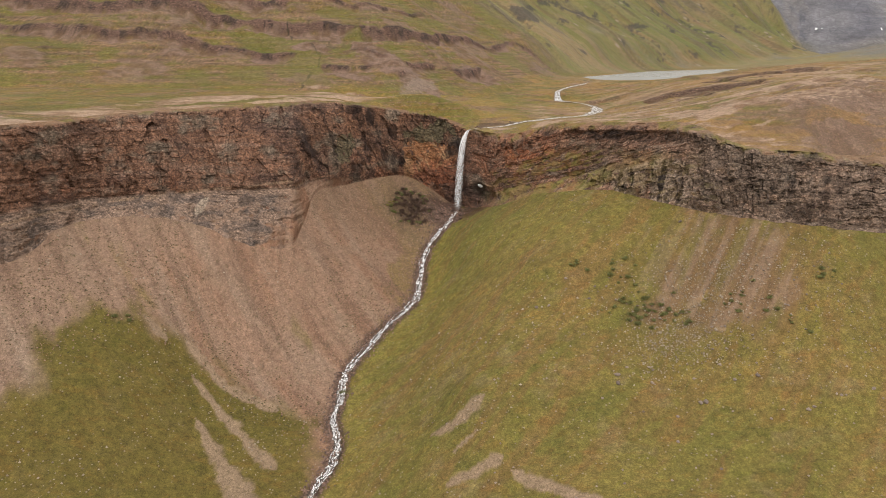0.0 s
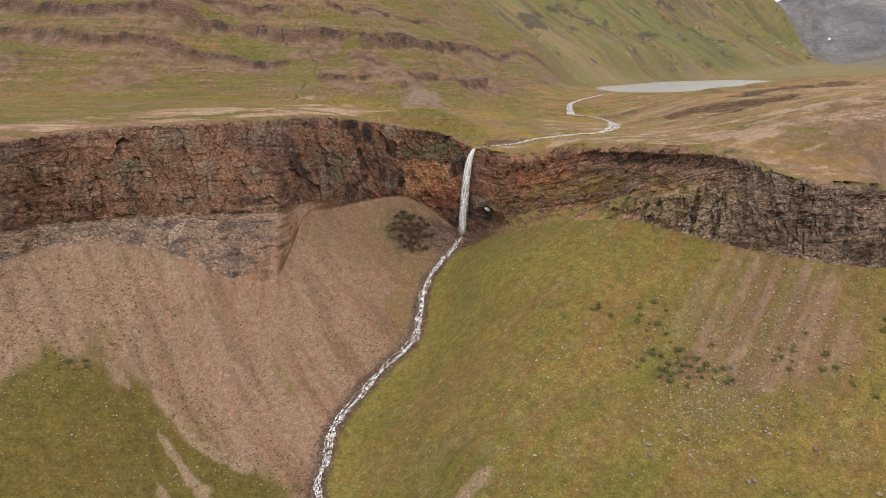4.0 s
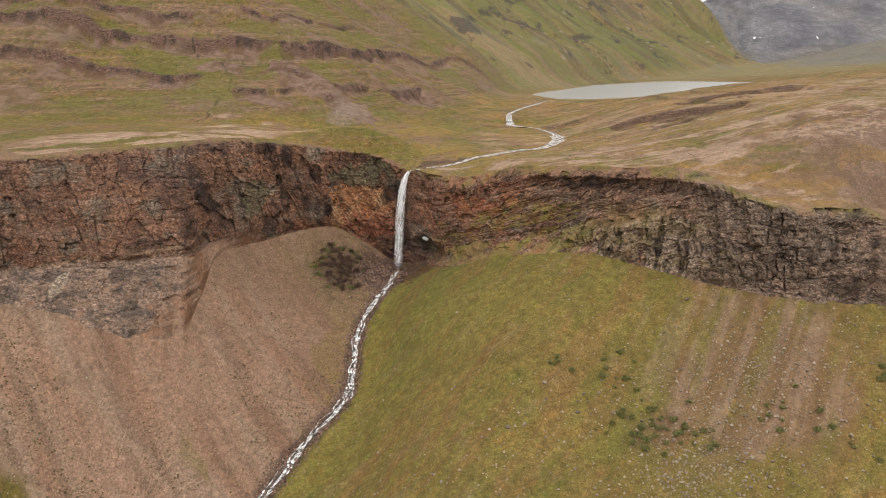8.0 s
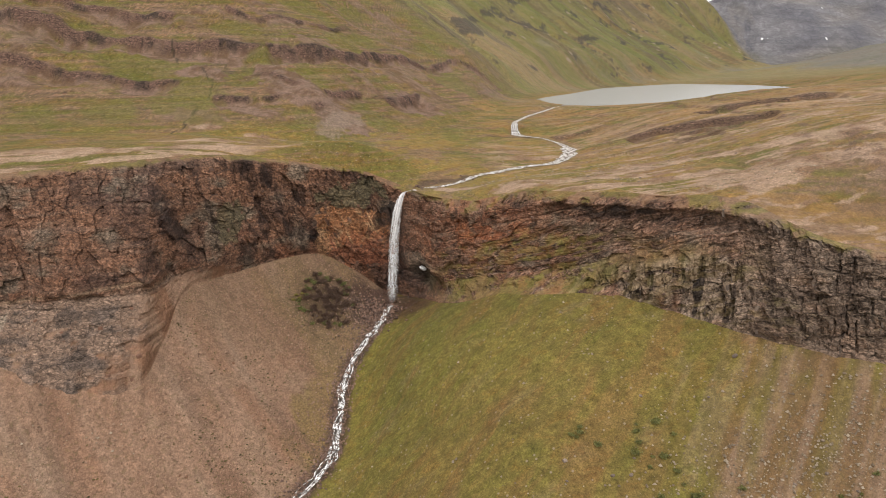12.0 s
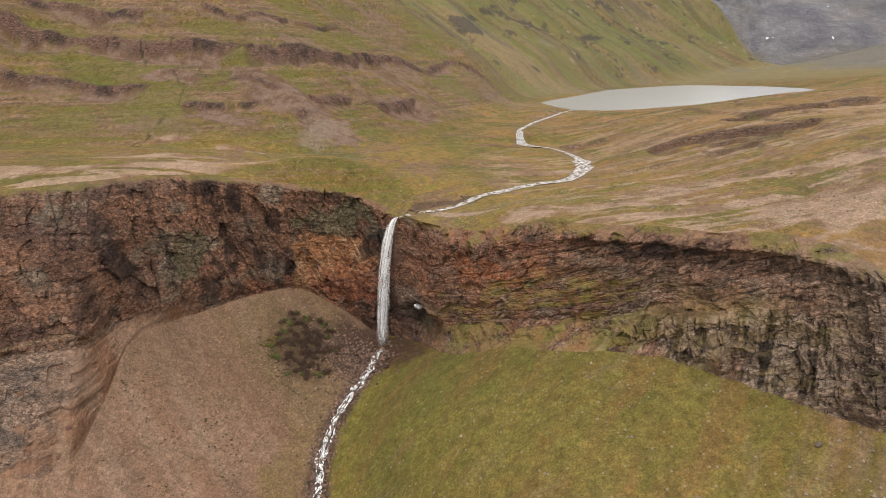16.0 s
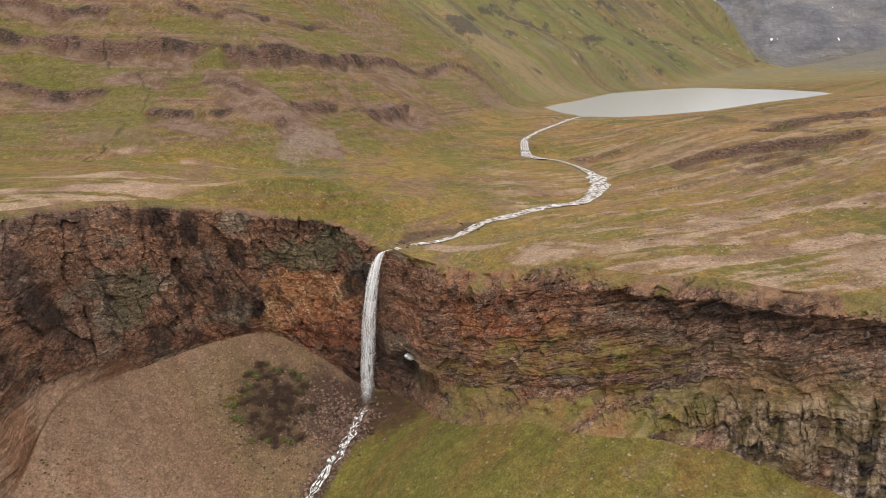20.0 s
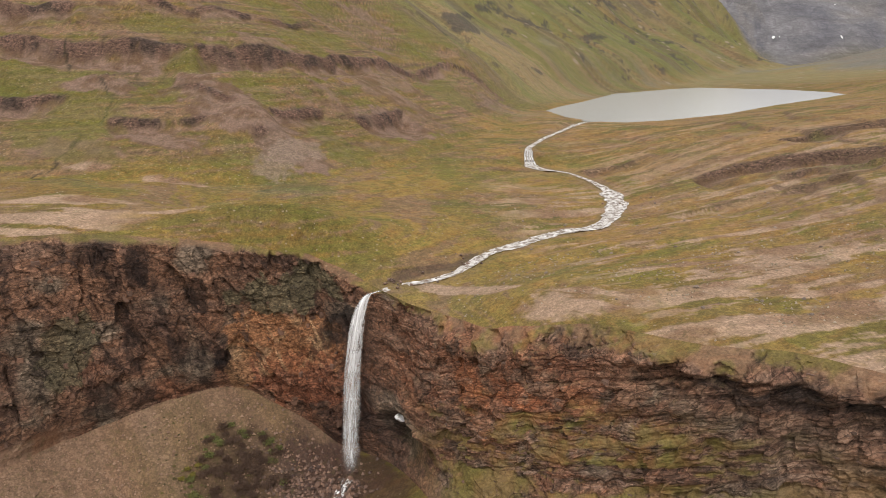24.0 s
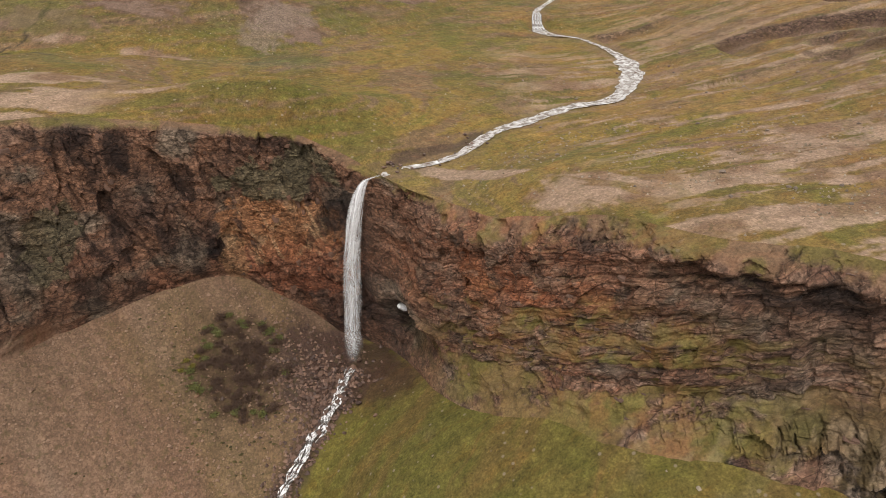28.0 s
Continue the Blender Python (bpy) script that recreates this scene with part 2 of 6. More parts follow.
# rock steps of the hillside and of the hummocks by the lake: the line of the top edge, height, depth of the bench below it
STEPS = [([(-500, 560), (-250, 553), (-121, 550), (-88, 549), (-46, 554)], 7.0, 5.0), ([(-49, 555), (-33, 557), (-10, 571), (15, 605), (46, 644), (78, 699), (103, 717), (128, 732)], 6.0, 2.0),
         ([(-500, 590), (-200, 574), (-128, 570), (-98, 576)], 4.5, 4.0), ([(-78, 588), (-60, 584), (-25, 601), (5, 640)], 2.0, 1.5),
         ([(-500, 520), (-150, 515), (-108, 512), (-84, 513)], 4.0, 3.5), ([(-70, 493), (-48, 496), (-33, 503)], 2.6, 2.4), ([(-16, 511), (-8, 515), (8, 534)], 3.2, 2.6),
         ([(18, 532), (26, 540), (43, 568)], 4.2, 3.5), ([(-20, 493), (-6, 499)], 2.8, 2.4), ([(-60, 524), (-40, 520), (-20, 510)], 1.6, 1.6),
         ([(106, 499), (117, 499), (128, 496), (140, 500)], 2.4, 2.4), ([(134, 453), (148, 452), (162, 449), (174, 440), (205, 432)], 4.2, 4.2), ([(108, 412), (126, 411), (137, 412), (149, 413), (172, 411)], 1.2, 1.2),
         ([(176, 473), (194, 476), (206, 478), (216, 474), (260, 470)], 3.2, 3.2), ([(150, 432), (172, 424), (200, 415)], 1.6, 1.6)]


def step_form(x, y, k, worn=None):
    """Height that one rock step adds, and how much of its face shows at a place."""
    line, first, last = STEPS[k]
    p = np.array(line, float)
    near = (x > p[:, 0].min() - 60) & (x < p[:, 0].max() + 60) & (y > p[:, 1].min() - 60) & (y < p[:, 1].max() + 60)
    rise, face, talus = np.zeros(np.shape(x)), np.zeros(np.shape(x)), np.zeros(np.shape(x))
    if not near.any():
        return rise, face, talus
    xs, ys = x[near], y[near]
    d, arc = along(line, xs + 2.2 * fbm(xs / 14, ys / 14, 3, 900 + k), ys + 2.2 * fbm(xs / 12, ys / 12, 4, 920 + k))
    size = np.hypot(*np.diff(p, axis=0).T).sum()
    tall = (first + (last - first) * arc / size) * ramp(0, 5, arc) * ramp(size, size - 12, arc) * np.clip(1 + 0.7 * fbm(xs / 16, ys / 16, 3, 940 + k), 0.5, 1.4)
    wide = 1.5 + 0.7 * tall
    rise[near] = tall * (ramp(-wide, 0, d) - ramp(-wide * 4 - 6, -wide * 0.8, d))
    face[near] = ramp(-wide * 0.8, -wide * 0.5, d) * ramp(1.2, 0.0, d) * np.clip(tall / 2.0, 0, 1)
    talus[near] = ramp(-wide * 3.2, -wide * 1.2, d + 2 * fbm(xs / 5, ys / 5, 3, 960 + k)) * ramp(1.0, 0.0, d) * np.clip(tall / 2.5, 0, 1)
    return rise, face, talus


def plateau(x, y):
    z = meadow_plate(x, y)
    d, arc = along(HILLSIDE, x, y)
    d = d + 14 * fbm(x / 90, y / 90, 3, 21) * ramp(0, 60, d)
    up = np.maximum(d, 0)
    near = 1 - ramp(950, 1240, arc)
    rise = 0.40 * up + 0.0009 * np.minimum(up, 500) ** 2
    for k in range(len(STEPS)):
        rise = rise + step_form(x, y, k)[0]
    rise = np.minimum(rise, 240 + 0.12 * rise)
    z = z + rise + ramp(5, 60, up) * (4.0 * fbm(x / 55, y / 55, 4, 41) * near + (5.0 * bulge(x, y) + 1.0 * fbm(x / 8, y / 8, 4, 46, gain=0.6)) * near + (14 * ridged((0.72 * x + 0.69 * y) / 120, (0.72 * y - 0.69 * x) / 600, 4, 43) + 4 * ridged((0.72 * x + 0.69 * y) / 30, (0.72 * y - 0.69 * x) / 260, 3, 44)) * (1 - near))
    # grey mountains that close the valley, and the lower ridge before them
    far = np.maximum(y - 1565 - 0.12 * (x - 900) - 60 * fbm(x / 300, y / 300, 3, 51), 0)
    z = z + np.minimum(0.72 * far, 150 - 26 * np.exp(-(((x - 840) / 60) ** 2)) - 14 * np.exp(-(((x - 1235) / 50) ** 2)) + 14 * fbm(x / 150, y / 500, 4, 53)) + ramp(10, 120, far) * (22 * ridged(x / 90, y / 400, 4, 55) + 6 * ridged(x / 24, y / 200, 3, 56))
    z = z + (60 + 10 * ridged(x / 60, y / 90, 3, 57)) * np.exp(-(((x - 1050) / 260) ** 2 + ((y - 1250) / 160) ** 2))
    flat = 1 - ramp(0, 25, d)
    z = z + flat * (1.1 * fbm(x / 26, y / 26, 4, 61) + 0.22 * fbm(x / 5, y / 5, 3, 63))
    # the bare rounded shoulder of the hillside
    z = z + 3.5 * np.exp(-((((x + 22) * 0.77 - (y - 507) * 0.64) / 34) ** 2 + (((x + 22) * 0.64 + (y - 507) * 0.77) / 12) ** 2))
    # the rough eastern knoll
    z = z + ramp(104, 114, x) * ramp(330, 310, y) * ramp(262, 272, y) * 1.1 * fbm(x / 6, y / 6, 4, 68, gain=0.6)
    # low strata ledges on the hummocks by the lake
    east = 0.5 * ramp(120, 150, x) * ramp(330, 420, y) * (1 - ramp(600, 700, y))
    q = (z + 0.03 * x + 1.8 * fbm(x / 18, y / 18, 4, 65)) / 3.6
    z = z + east * 3.0 * np.clip(0.35 + 1.6 * fbm(x / 50, y / 24, 3, 67), 0, 1) * (ramp(0.55, 0.8, q - np.floor(q)) - (q - np.floor(q)))
    # the lake's basin
    p = np.vstack([LAKE, LAKE[:1]])
    e = np.abs(along(p, x, y)[0])
    wet = inside(LAKE, x, y)
    shore = 1 - ramp(0, 70, e)
    z = np.where(wet, np.minimum(z, LAKE_Z - 0.2 - 0.08 * np.minimum(e, 40)), (LAKE_Z + 0.1 + 0.05 * e) * shore + z * (1 - shore))
    return carve(x, y, z, river_fine, 0.16, 6.0)


# ---- one sheet: columns fan out from a far origin, rows run from the valley over the cliff to the mountains ----
FAN = (5.0, -400.0)


def stretch(pieces):
    out = [pieces[0][0]]
    for a, b, n in pieces:
        out += list(a + (b - a) * (np.arange(n) + 1) / n)
    return np.array(out)


cols = stretch([(-900, -320, 30), (-320, -190, 70), (-190, -60, 190), (-60, 18, 180), (18, 62, 200), (62, 130, 150), (130, 200, 100), (200, 320, 70), (320, 900, 30)])
NC = len(cols)


def at_y(y):
    return FAN[0] + (cols - FAN[0]) * (y - FAN[1]) / (340 - FAN[1])


def meet(line):
    """Where each column crosses a line y(x): the crossing's y and its height."""
    y = np.full(NC, 320.0)
    for _ in range(60):
        y = 0.6 * y + 0.4 * np.interp(at_y(y), line[:, 0], line[:, 1])
    return y, np.interp(at_y(y), line[:, 0], line[:, 2])


def forward(line):
    """The line as a function of x, its folds straightened."""
    keep = [line[0]]
    for p in line[1:]:
        if p[0] > keep[-1][0] + 0.05:
            keep.append(p)
    return np.array(keep)


rim_f, foot_f = forward(rim_fine), forward(foot_fine)
wob = 3.2 * fbm(cols / 9, cols * 0, 5, 81) * (1 - np.exp(-((cols - 24) / 6) ** 2))
rim_y, rim_z = meet(rim_f)
foot_y, foot_z = meet(foot_f)
rim_y = rim_y + wob
foot_y = np.minimum(foot_y + (1.6 + 3.0 * ramp(-48, -56, cols) + 2.6 * ramp(62, 76, cols)) * fbm(cols / 7, cols * 0, 4, 83), rim_y - 1.5)
NV = 280

# valley rows, finest under the cliff
tv = np.linspace(0, 1, NV)[:, None]
y_start = -395.0
yv = foot_y[None] - (foot_y[None] - 150) * ((1 - tv) * 1.22) ** 1.0
low = (1 - tv) * 1.22 > 1
yv = np.where(low, 150 - (150 - y_start) * (((1 - tv) * 1.22 - 1) / 0.22), yv)
sv = (yv - FAN[1]) / (340 - FAN[1])
xv = FAN[0] + (cols[None] - FAN[0]) * sv
zv = valley(xv, yv)
lift = ramp(12, 0, foot_y[None] - yv)
zv = zv + (foot_z[None] - valley(xv[-1:], yv[-1:])) * lift

# plateau rows, finest behind the rim
back = stretch([(0, 60, 100), (60, 300, 220), (300, 700, 120), (700, 1400, 130), (1400, 2700, 110)])[:, None]
NP = len(back)
yp = rim_y[None] + back
sp = (yp - FAN[1]) / (340 - FAN[1])
xp = FAN[0] + (cols[None] - FAN[0]) * sp
zp = plateau(xp, yp)
zp = zp + (rim_z[None] - plateau(xp[:1], yp[:1])) * ramp(14, 0, yp - rim_y[None])
rim_top = zp[0]

def facets(u, v, seed):
    """Cells round jittered places: each one's random number, the way from its middle, and the distance to the nearest joint."""
    iu, iv = np.floor(u), np.floor(v)
    one, two = np.full(u.shape, 1e9), np.full(u.shape, 1e9)
    num, du, dv = np.zeros(u.shape), np.zeros(u.shape), np.zeros(u.shape)
    for a in (-1, 0, 1):
        for b in (-1, 0, 1):
            ci, cj = iu + a, iv + b
            zero_ = ci * 0
            eu, ev = u - ci - hashed(ci, cj, zero_, seed), v - cj - hashed(ci, cj, zero_ + 1, seed)
            r = np.hypot(eu, ev)
            nearer = r < one
            two = np.where(nearer, one, np.minimum(two, r))
            num = np.where(nearer, hashed(ci, cj, zero_ + 2, seed), num)
            du, dv, one = np.where(nearer, eu, du), np.where(nearer, ev, dv), np.where(nearer, r, one)
    return num, du, dv, two - one


def courses(u, v, thick, w0, w1, seed):
    """Beds of uneven thickness cut into blocks: each block's random number, its bed's reach, the height within the bed, and the way to the nearest joint."""
    vw = v / thick + 0.35 * bumps(v / thick * 0.6, u / 40, seed)
    li = np.floor(vw)
    lt, zero_ = vw - li, li * 0
    w = w0 + (w1 - w0) * hashed(li, zero_, zero_, seed + 1)
    ub = u / w + 7 * hashed(li, zero_, zero_ + 1, seed + 2)
    bi = np.floor(ub)
    gap = ub - bi - 0.45 * hashed(bi, li, zero_, seed + 6)
    bi = np.where(gap < 0, bi - 1, bi)
    return hashed(bi, li, zero_, seed + 3), bumps(u / 17, li * 3 + 0.5 * (li % 2), seed + 4), lt, np.minimum(np.abs(gap) * w, lt * thick)


# the cliff between: strata, blocks, gullies, on columns twice as fine as the ground's
NK = 200
pick = np.concatenate([i + np.arange(2 if -190 < cols[i] < 170 else 1) / (2.0 if -190 < cols[i] < 170 else 1.0) for i in range(NC - 1)] + [[NC - 1.0]])


def finer(v):
    return np.interp(pick, np.arange(NC), v)


tk = np.linspace(0, 1, NK)[:, None]
ck_cols = finer(cols)
x0, y0, z0 = finer(xv[-1]), finer(yv[-1]), finer(zv[-1])
x1, y1, z1 = finer(xp[0]), finer(yp[0]), finer(rim_top)
zk = z0 + (z1 - z0) * tk
# in the far west the wall stands back on a bench of grey rock
bench_t = np.clip((-57 - z0) / (z1 - z0), 0.05, 0.6)[None]
lean_far = np.where(tk < bench_t, 0.36 * tk / bench_t, 0.36 + 0.64 * np.clip((tk - bench_t) / (1 - bench_t), 0, 1) ** 1.25)
far_w = ramp(-46, -58, ck_cols)[None]
lean_w = tk ** 1.35 * (1 - far_w) + lean_far * far_w
# the eastern ledge climbs with its beds from the foot of the fall to the middle of the crag
ledge_t = np.clip((-53 + 0.45 * (np.clip(x1, 30, 100) - 60) - z0) / (z1 - z0), 0.10, 0.58)[None]
lean_e = np.where(tk < ledge_t - 0.06, 0.20 * tk / (ledge_t - 0.06), np.where(tk < ledge_t + 0.06, 0.20 + 0.26 * (tk - ledge_t + 0.06) / 0.12,
                  np.where(tk < 0.88, 0.46 + 0.22 * (tk - ledge_t - 0.06) / (0.82 - ledge_t), np.interp(tk, [0.88, 0.96, 1.0], [0.68, 0.88, 1.0]))))
crag_c = ramp(98, 110, ck_cols)[None]
lean_e = lean_e * (1 - crag_c) + np.interp(tk, [0, 0.5, 0.93, 1.0], [0, 0.25, 0.6, 1.0]) * crag_c
turn = ramp(20, 36, ck_cols)[None]
lean = lean_w * (1 - turn) + lean_e * turn
xk = x0 + (x1 - x0) * lean
yk = y0 + (y1 - y0) * lean
run = np.r_[0, np.cumsum(np.hypot(np.diff(x1), np.diff(y1)))][None] + 0 * tk


def even(v, n):
    return np.convolve(np.pad(v, n, "edge"), np.ones(2 * n + 1) / (2 * n + 1), "valid")


# the way out of the wall
nx, ny = even(np.gradient(y1), 24), -even(np.gradient(x1), 24)
nl = np.hypot(nx, ny)
nx, ny = nx / nl, ny / nl
tilt_e = ramp(22, 40, xk)
# beds lie level in the west; in the east they rise with the rim and the foot
dip = (zk + 13.5 + 0.05 * (xk - 30) - 0.03 * (yk - 360)) * (1 - tilt_e) + (zk - 0.45 * (np.clip(xk, 30, 100) - 60)) * tilt_e + 0.7 * fbm(xk / 16, yk / 16, 3, 91, zk / 9)
warp_u, warp_v = 0.9 * fbm(xk / 5, yk / 5, 3, 8, zk / 5), 0.9 * fbm(xk / 5, yk / 5, 3, 12, zk / 5)
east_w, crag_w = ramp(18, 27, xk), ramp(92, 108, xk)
hold = ramp(0, 0.06, tk) * ramp(1.0, 0.975, tk)
quiet = 1 - 0.5 * np.exp(-((xk - 21) / 3) ** 2)
low_tier = np.maximum(ramp(52, 62, xk) * (1 - crag_w) * ramp(ledge_t + 0.01, ledge_t - 0.06, tk), 0)


def leaning(us, vs, seed, deep, tilt):
    """Angular faces, upright and leaning, of the west wall."""
    num, du, dv, gap = facets((run + warp_u + 0.42 * zk) / us, (zk + warp_v) / vs, seed)
    turn_u, turn_v = hashed(np.floor(num * 99991), num * 0, num * 0, seed) - 0.5, hashed(np.floor(num * 99991), num * 0, num * 0 + 1, seed) - 0.5
    return deep * (num - 0.5) + tilt * (du * turn_u * 2 + dv * turn_v), num, gap


# west: upright ribs and leaning faces
wa, wa_num, wa_gap = leaning(5.0, 8.5, 9, 1.5, 2.0)
wb, wb_num, wb_gap = leaning(1.7, 2.6, 15, 0.5, 0.6)
lean_x = xk + 0.45 * (zk + 40)
ribs = 2.4 * ridged(lean_x / 11, yk / 60, 2, 101, zk / 50) + 0.6 * ridged(lean_x / 3.2, yk / 30, 2, 103, zk / 14)
bench = ramp(-46, -56, xk) * ramp(-54.5, -57, zk)
num_g, bed_g, lt_g, gap_g = courses(run + warp_u, dip + 0.3 * warp_v, 1.6, 2.0, 7.0, 131)
greys = 0.5 * bed_g + 0.7 * (num_g - 0.5) - 0.2 * ramp(0.3, 0.0, lt_g)
num_h, bed_h, lt_h, gap_h = courses(run + warp_u, dip + 0.8 * warp_v, 1.1, 1.2, 4.5, 171)
ledgy = ramp(-0.2, 0.3, fbm(xk / 14, yk / 14, 3, 173, zk / 7)) + ramp(-60, -80, xk)
west = (wa + wb + ribs + np.clip(ledgy, 0, 1) * (0.45 * bed_h + 0.4 * (num_h - 0.5))) * (1 - 0.75 * bench) + greys * bench
# east: long beds, undercut and blocky
num_a, bed_a, lt_a, gap_a = courses(run + warp_u, dip + 0.4 * warp_v, 2.5, 2.0, 6.5, 111)
num_b, bed_b, lt_b, gap_b = courses(run + 0.6 * warp_u, dip + 0.4 * warp_v, 0.8, 0.8, 2.6, 121)
ea_num, ea_u, ea_v, ea_gap = facets((run + 1.6 * warp_u) / 3.6, (dip + 1.2 * warp_v) / 2.6, 161)
ea_turn = hashed(np.floor(ea_num * 99991), ea_num * 0, ea_num * 0, 163) - 0.5
ea = 1.5 * (ea_num - 0.5) + 2.2 * ea_turn * ea_u + 0.9 * ea_v * (ea_num - 0.3)
bedded = ramp(-0.25, 0.25, fbm(xk / 12, yk / 12, 3, 165, zk / 6)) * (0.25 + 0.75 * ramp(44, 70, xk))
east = (0.35 + 0.65 * bedded) * (0.8 * bed_a + 0.7 * (num_a - 0.5) - 0.5 * ramp(0.3, 0.0, lt_a)) + (1.1 - 0.6 * bedded) * ea + (0.4 + 0.6 * bedded) * (0.25 * bed_b + 0.5 * (num_b - 0.5) - 0.2 * ramp(0.4, 0.0, lt_b))
# the crag and the low tier: columns parted by clefts
num_c, bed_c, lt_c, gap_c = courses(run + 2.0 * warp_u, dip + 2.2 * warp_v, 5.0, 2.0, 6.5, 141)
num_d, bed_d, lt_d, gap_d = courses(run + 0.9 * warp_u, dip + 0.9 * warp_v, 1.7, 0.8, 2.6, 151)
cleft = ramp(-0.1, 0.25, fbm(xk / 6, yk / 6, 3, 167, zk / 9))
crag = 1.7 * (num_c - 0.5) + 0.9 * bed_c - 1.3 * cleft * ramp(0.4, 0.0, gap_c) + 0.7 * (num_d - 0.5) - 0.35 * ramp(0.25, 0.0, gap_d) + 0.9 * ea
in_crag = np.clip(crag_w + low_tier, 0, 1)
gully = 2.6 * ridged(xk / 19 + 0.25 * zk / 19, yk / 19, 3, 93, zk / 80) * (1 - east_w) + 2.4 * fbm(xk / 13, yk / 13, 3, 94, zk / 16) * (0.4 + 0.6 * east_w)
grit = 0.35 * fbm(xk / 4, yk / 4, 4, 95, zk / 3) + 0.16 * fbm(xk / 0.9, yk / 0.9, 2, 97, zk / 0.6)
push = (west * (1 - east_w) + (east * (1 - in_crag) + crag * in_crag) * east_w + gully + grit) * quiet
face_num = np.where(east_w > 0.5, np.where(in_crag > 0.5, num_c, np.where(bedded > 0.5, num_a, ea_num)), np.where(bench > 0.5, num_g, wa_num))
bit_num = np.where(east_w > 0.5, np.where(in_crag > 0.5, num_d, num_b), np.where(bench > 0.5, num_g, wb_num))
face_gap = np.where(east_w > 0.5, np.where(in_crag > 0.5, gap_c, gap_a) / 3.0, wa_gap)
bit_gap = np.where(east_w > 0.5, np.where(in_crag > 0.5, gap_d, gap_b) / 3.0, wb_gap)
# a jutting roof bed under the turf of the east rim, hollow below it
roof_w = ramp(56, 64, xk) * ramp(106, 98, xk)
push = push + roof_w * (0.9 * ramp(0.88, 0.91, tk) * ramp(0.975, 0.955, tk) - 1.1 * ramp(0.66, 0.78, tk) * ramp(0.90, 0.86, tk))
# the hollow beside the fall
push = push - 4.0 * np.exp(-(((xk - 28) / 4.5) ** 2 + ((zk + 66.5) / 4.5) ** 2) ** 2)
push = np.clip(push, -0.1 - 30 * tk, 0.1 + 14 * tk) * hold
xk = xk + nx[None] * push
yk = yk + ny[None] * push
zk = zk + 0.25 * fbm(run / 3, zk / 2, 3, 99) * hold


# ---- what covers the ground: colour and grain by place ----
def srgb(r, g, b):
    c = np.array([r, g, b]) / 255
    return 0.58 * np.where(c <= 0.04045, c / 12.92, ((c + 0.055) / 1.055) ** 2.4)


def mix(a, b, w):
    return a + (b - a) * np.clip(w, 0, 1)[..., None]


def normals_z(xs, ys, zs):
    a = np.stack([np.gradient(v, axis=0) for v in (xs, ys, zs)], -1)
    b = np.stack([np.gradient(v, axis=1) for v in (xs, ys, zs)], -1)
    n = np.cross(b, a)
    return np.abs(n[..., 2]) / (np.linalg.norm(n, axis=-1) + 1e-9)


def blob(x, y, cx, cy, rx, ry, turn=0.0, rough=0.35, size=5.0, seed=0):
    """A soft patch with a ragged edge: 1 inside, 0 outside."""
    c, s = math.cos(radians(turn)), math.sin(radians(turn))
    u, v = ((x - cx) * c + (y - cy) * s) / rx, (-(x - cx) * s + (y - cy) * c) / ry
    r = np.sqrt(u * u + v * v) + rough * fbm(x / size, y / size, 5, 200 + seed, gain=0.62)
    return 1 - ramp(0.82, 1.02, r)


def trail(x, y, line, w0, w1, seed=0):
    """A bare track along a line that widens from w0 to w1."""
    p = np.array(line, float)
    size = np.hypot(*np.diff(p, axis=0).T).sum()
    d, arc = along(line, x, y)
    w = (w0 + (w1 - w0) * arc / size) * (1 + 0.9 * fbm(x / 4, y / 4, 4, 300 + seed, gain=0.65)) * ramp(-0.5, 4, arc) * ramp(size + 0.5, size - 4, arc)
    return 1 - ramp(0.6, 1.15, np.abs(d) / np.maximum(w, 0.05))


GREEN, OLIVE, OCHRE, RUST = srgb(116, 112, 56), srgb(138, 121, 66), srgb(158, 132, 76), srgb(150, 114, 74)
SCREE, SCREE_RED, SCREE_GREY, GRAVEL = srgb(172, 138, 114), srgb(164, 123, 97), srgb(170, 148, 130), srgb(200, 168, 142)
RED_ROCK, DARK_ROCK, GREY_ROCK, PINK_ROCK, WET_ROCK = srgb(152, 112, 88), srgb(116, 88, 74), srgb(142, 126, 108), srgb(164, 132, 112), srgb(50, 41, 38)
OLIVE_ROCK = srgb(126, 114, 88)


def turf(x, y, seed, scale=1.0):
    a, b = fbm(x / 24 / scale, y / 24 / scale, 4, seed), fbm(x / 5 / scale, y / 5 / scale, 3, seed + 5)
    rgb = np.broadcast_to(OLIVE, (*np.shape(x), 3))
    rgb = mix(rgb, OCHRE, ramp(-0.05, 0.5, a + 0.4 * b))
    rgb = mix(rgb, GREEN, ramp(0.05, 0.55, -a + 0.4 * b))
    rgb = mix(rgb, RUST, 0.4 * ramp(0.1, 0.5, fbm(x / 14 / scale, y / 14 / scale, 4, seed + 9)))
    return mix(rgb, srgb(168, 140, 112), 0.45 * ramp(0.2, 0.5, fbm(x / 9 / scale, y / 6 / scale, 4, seed + 13)))


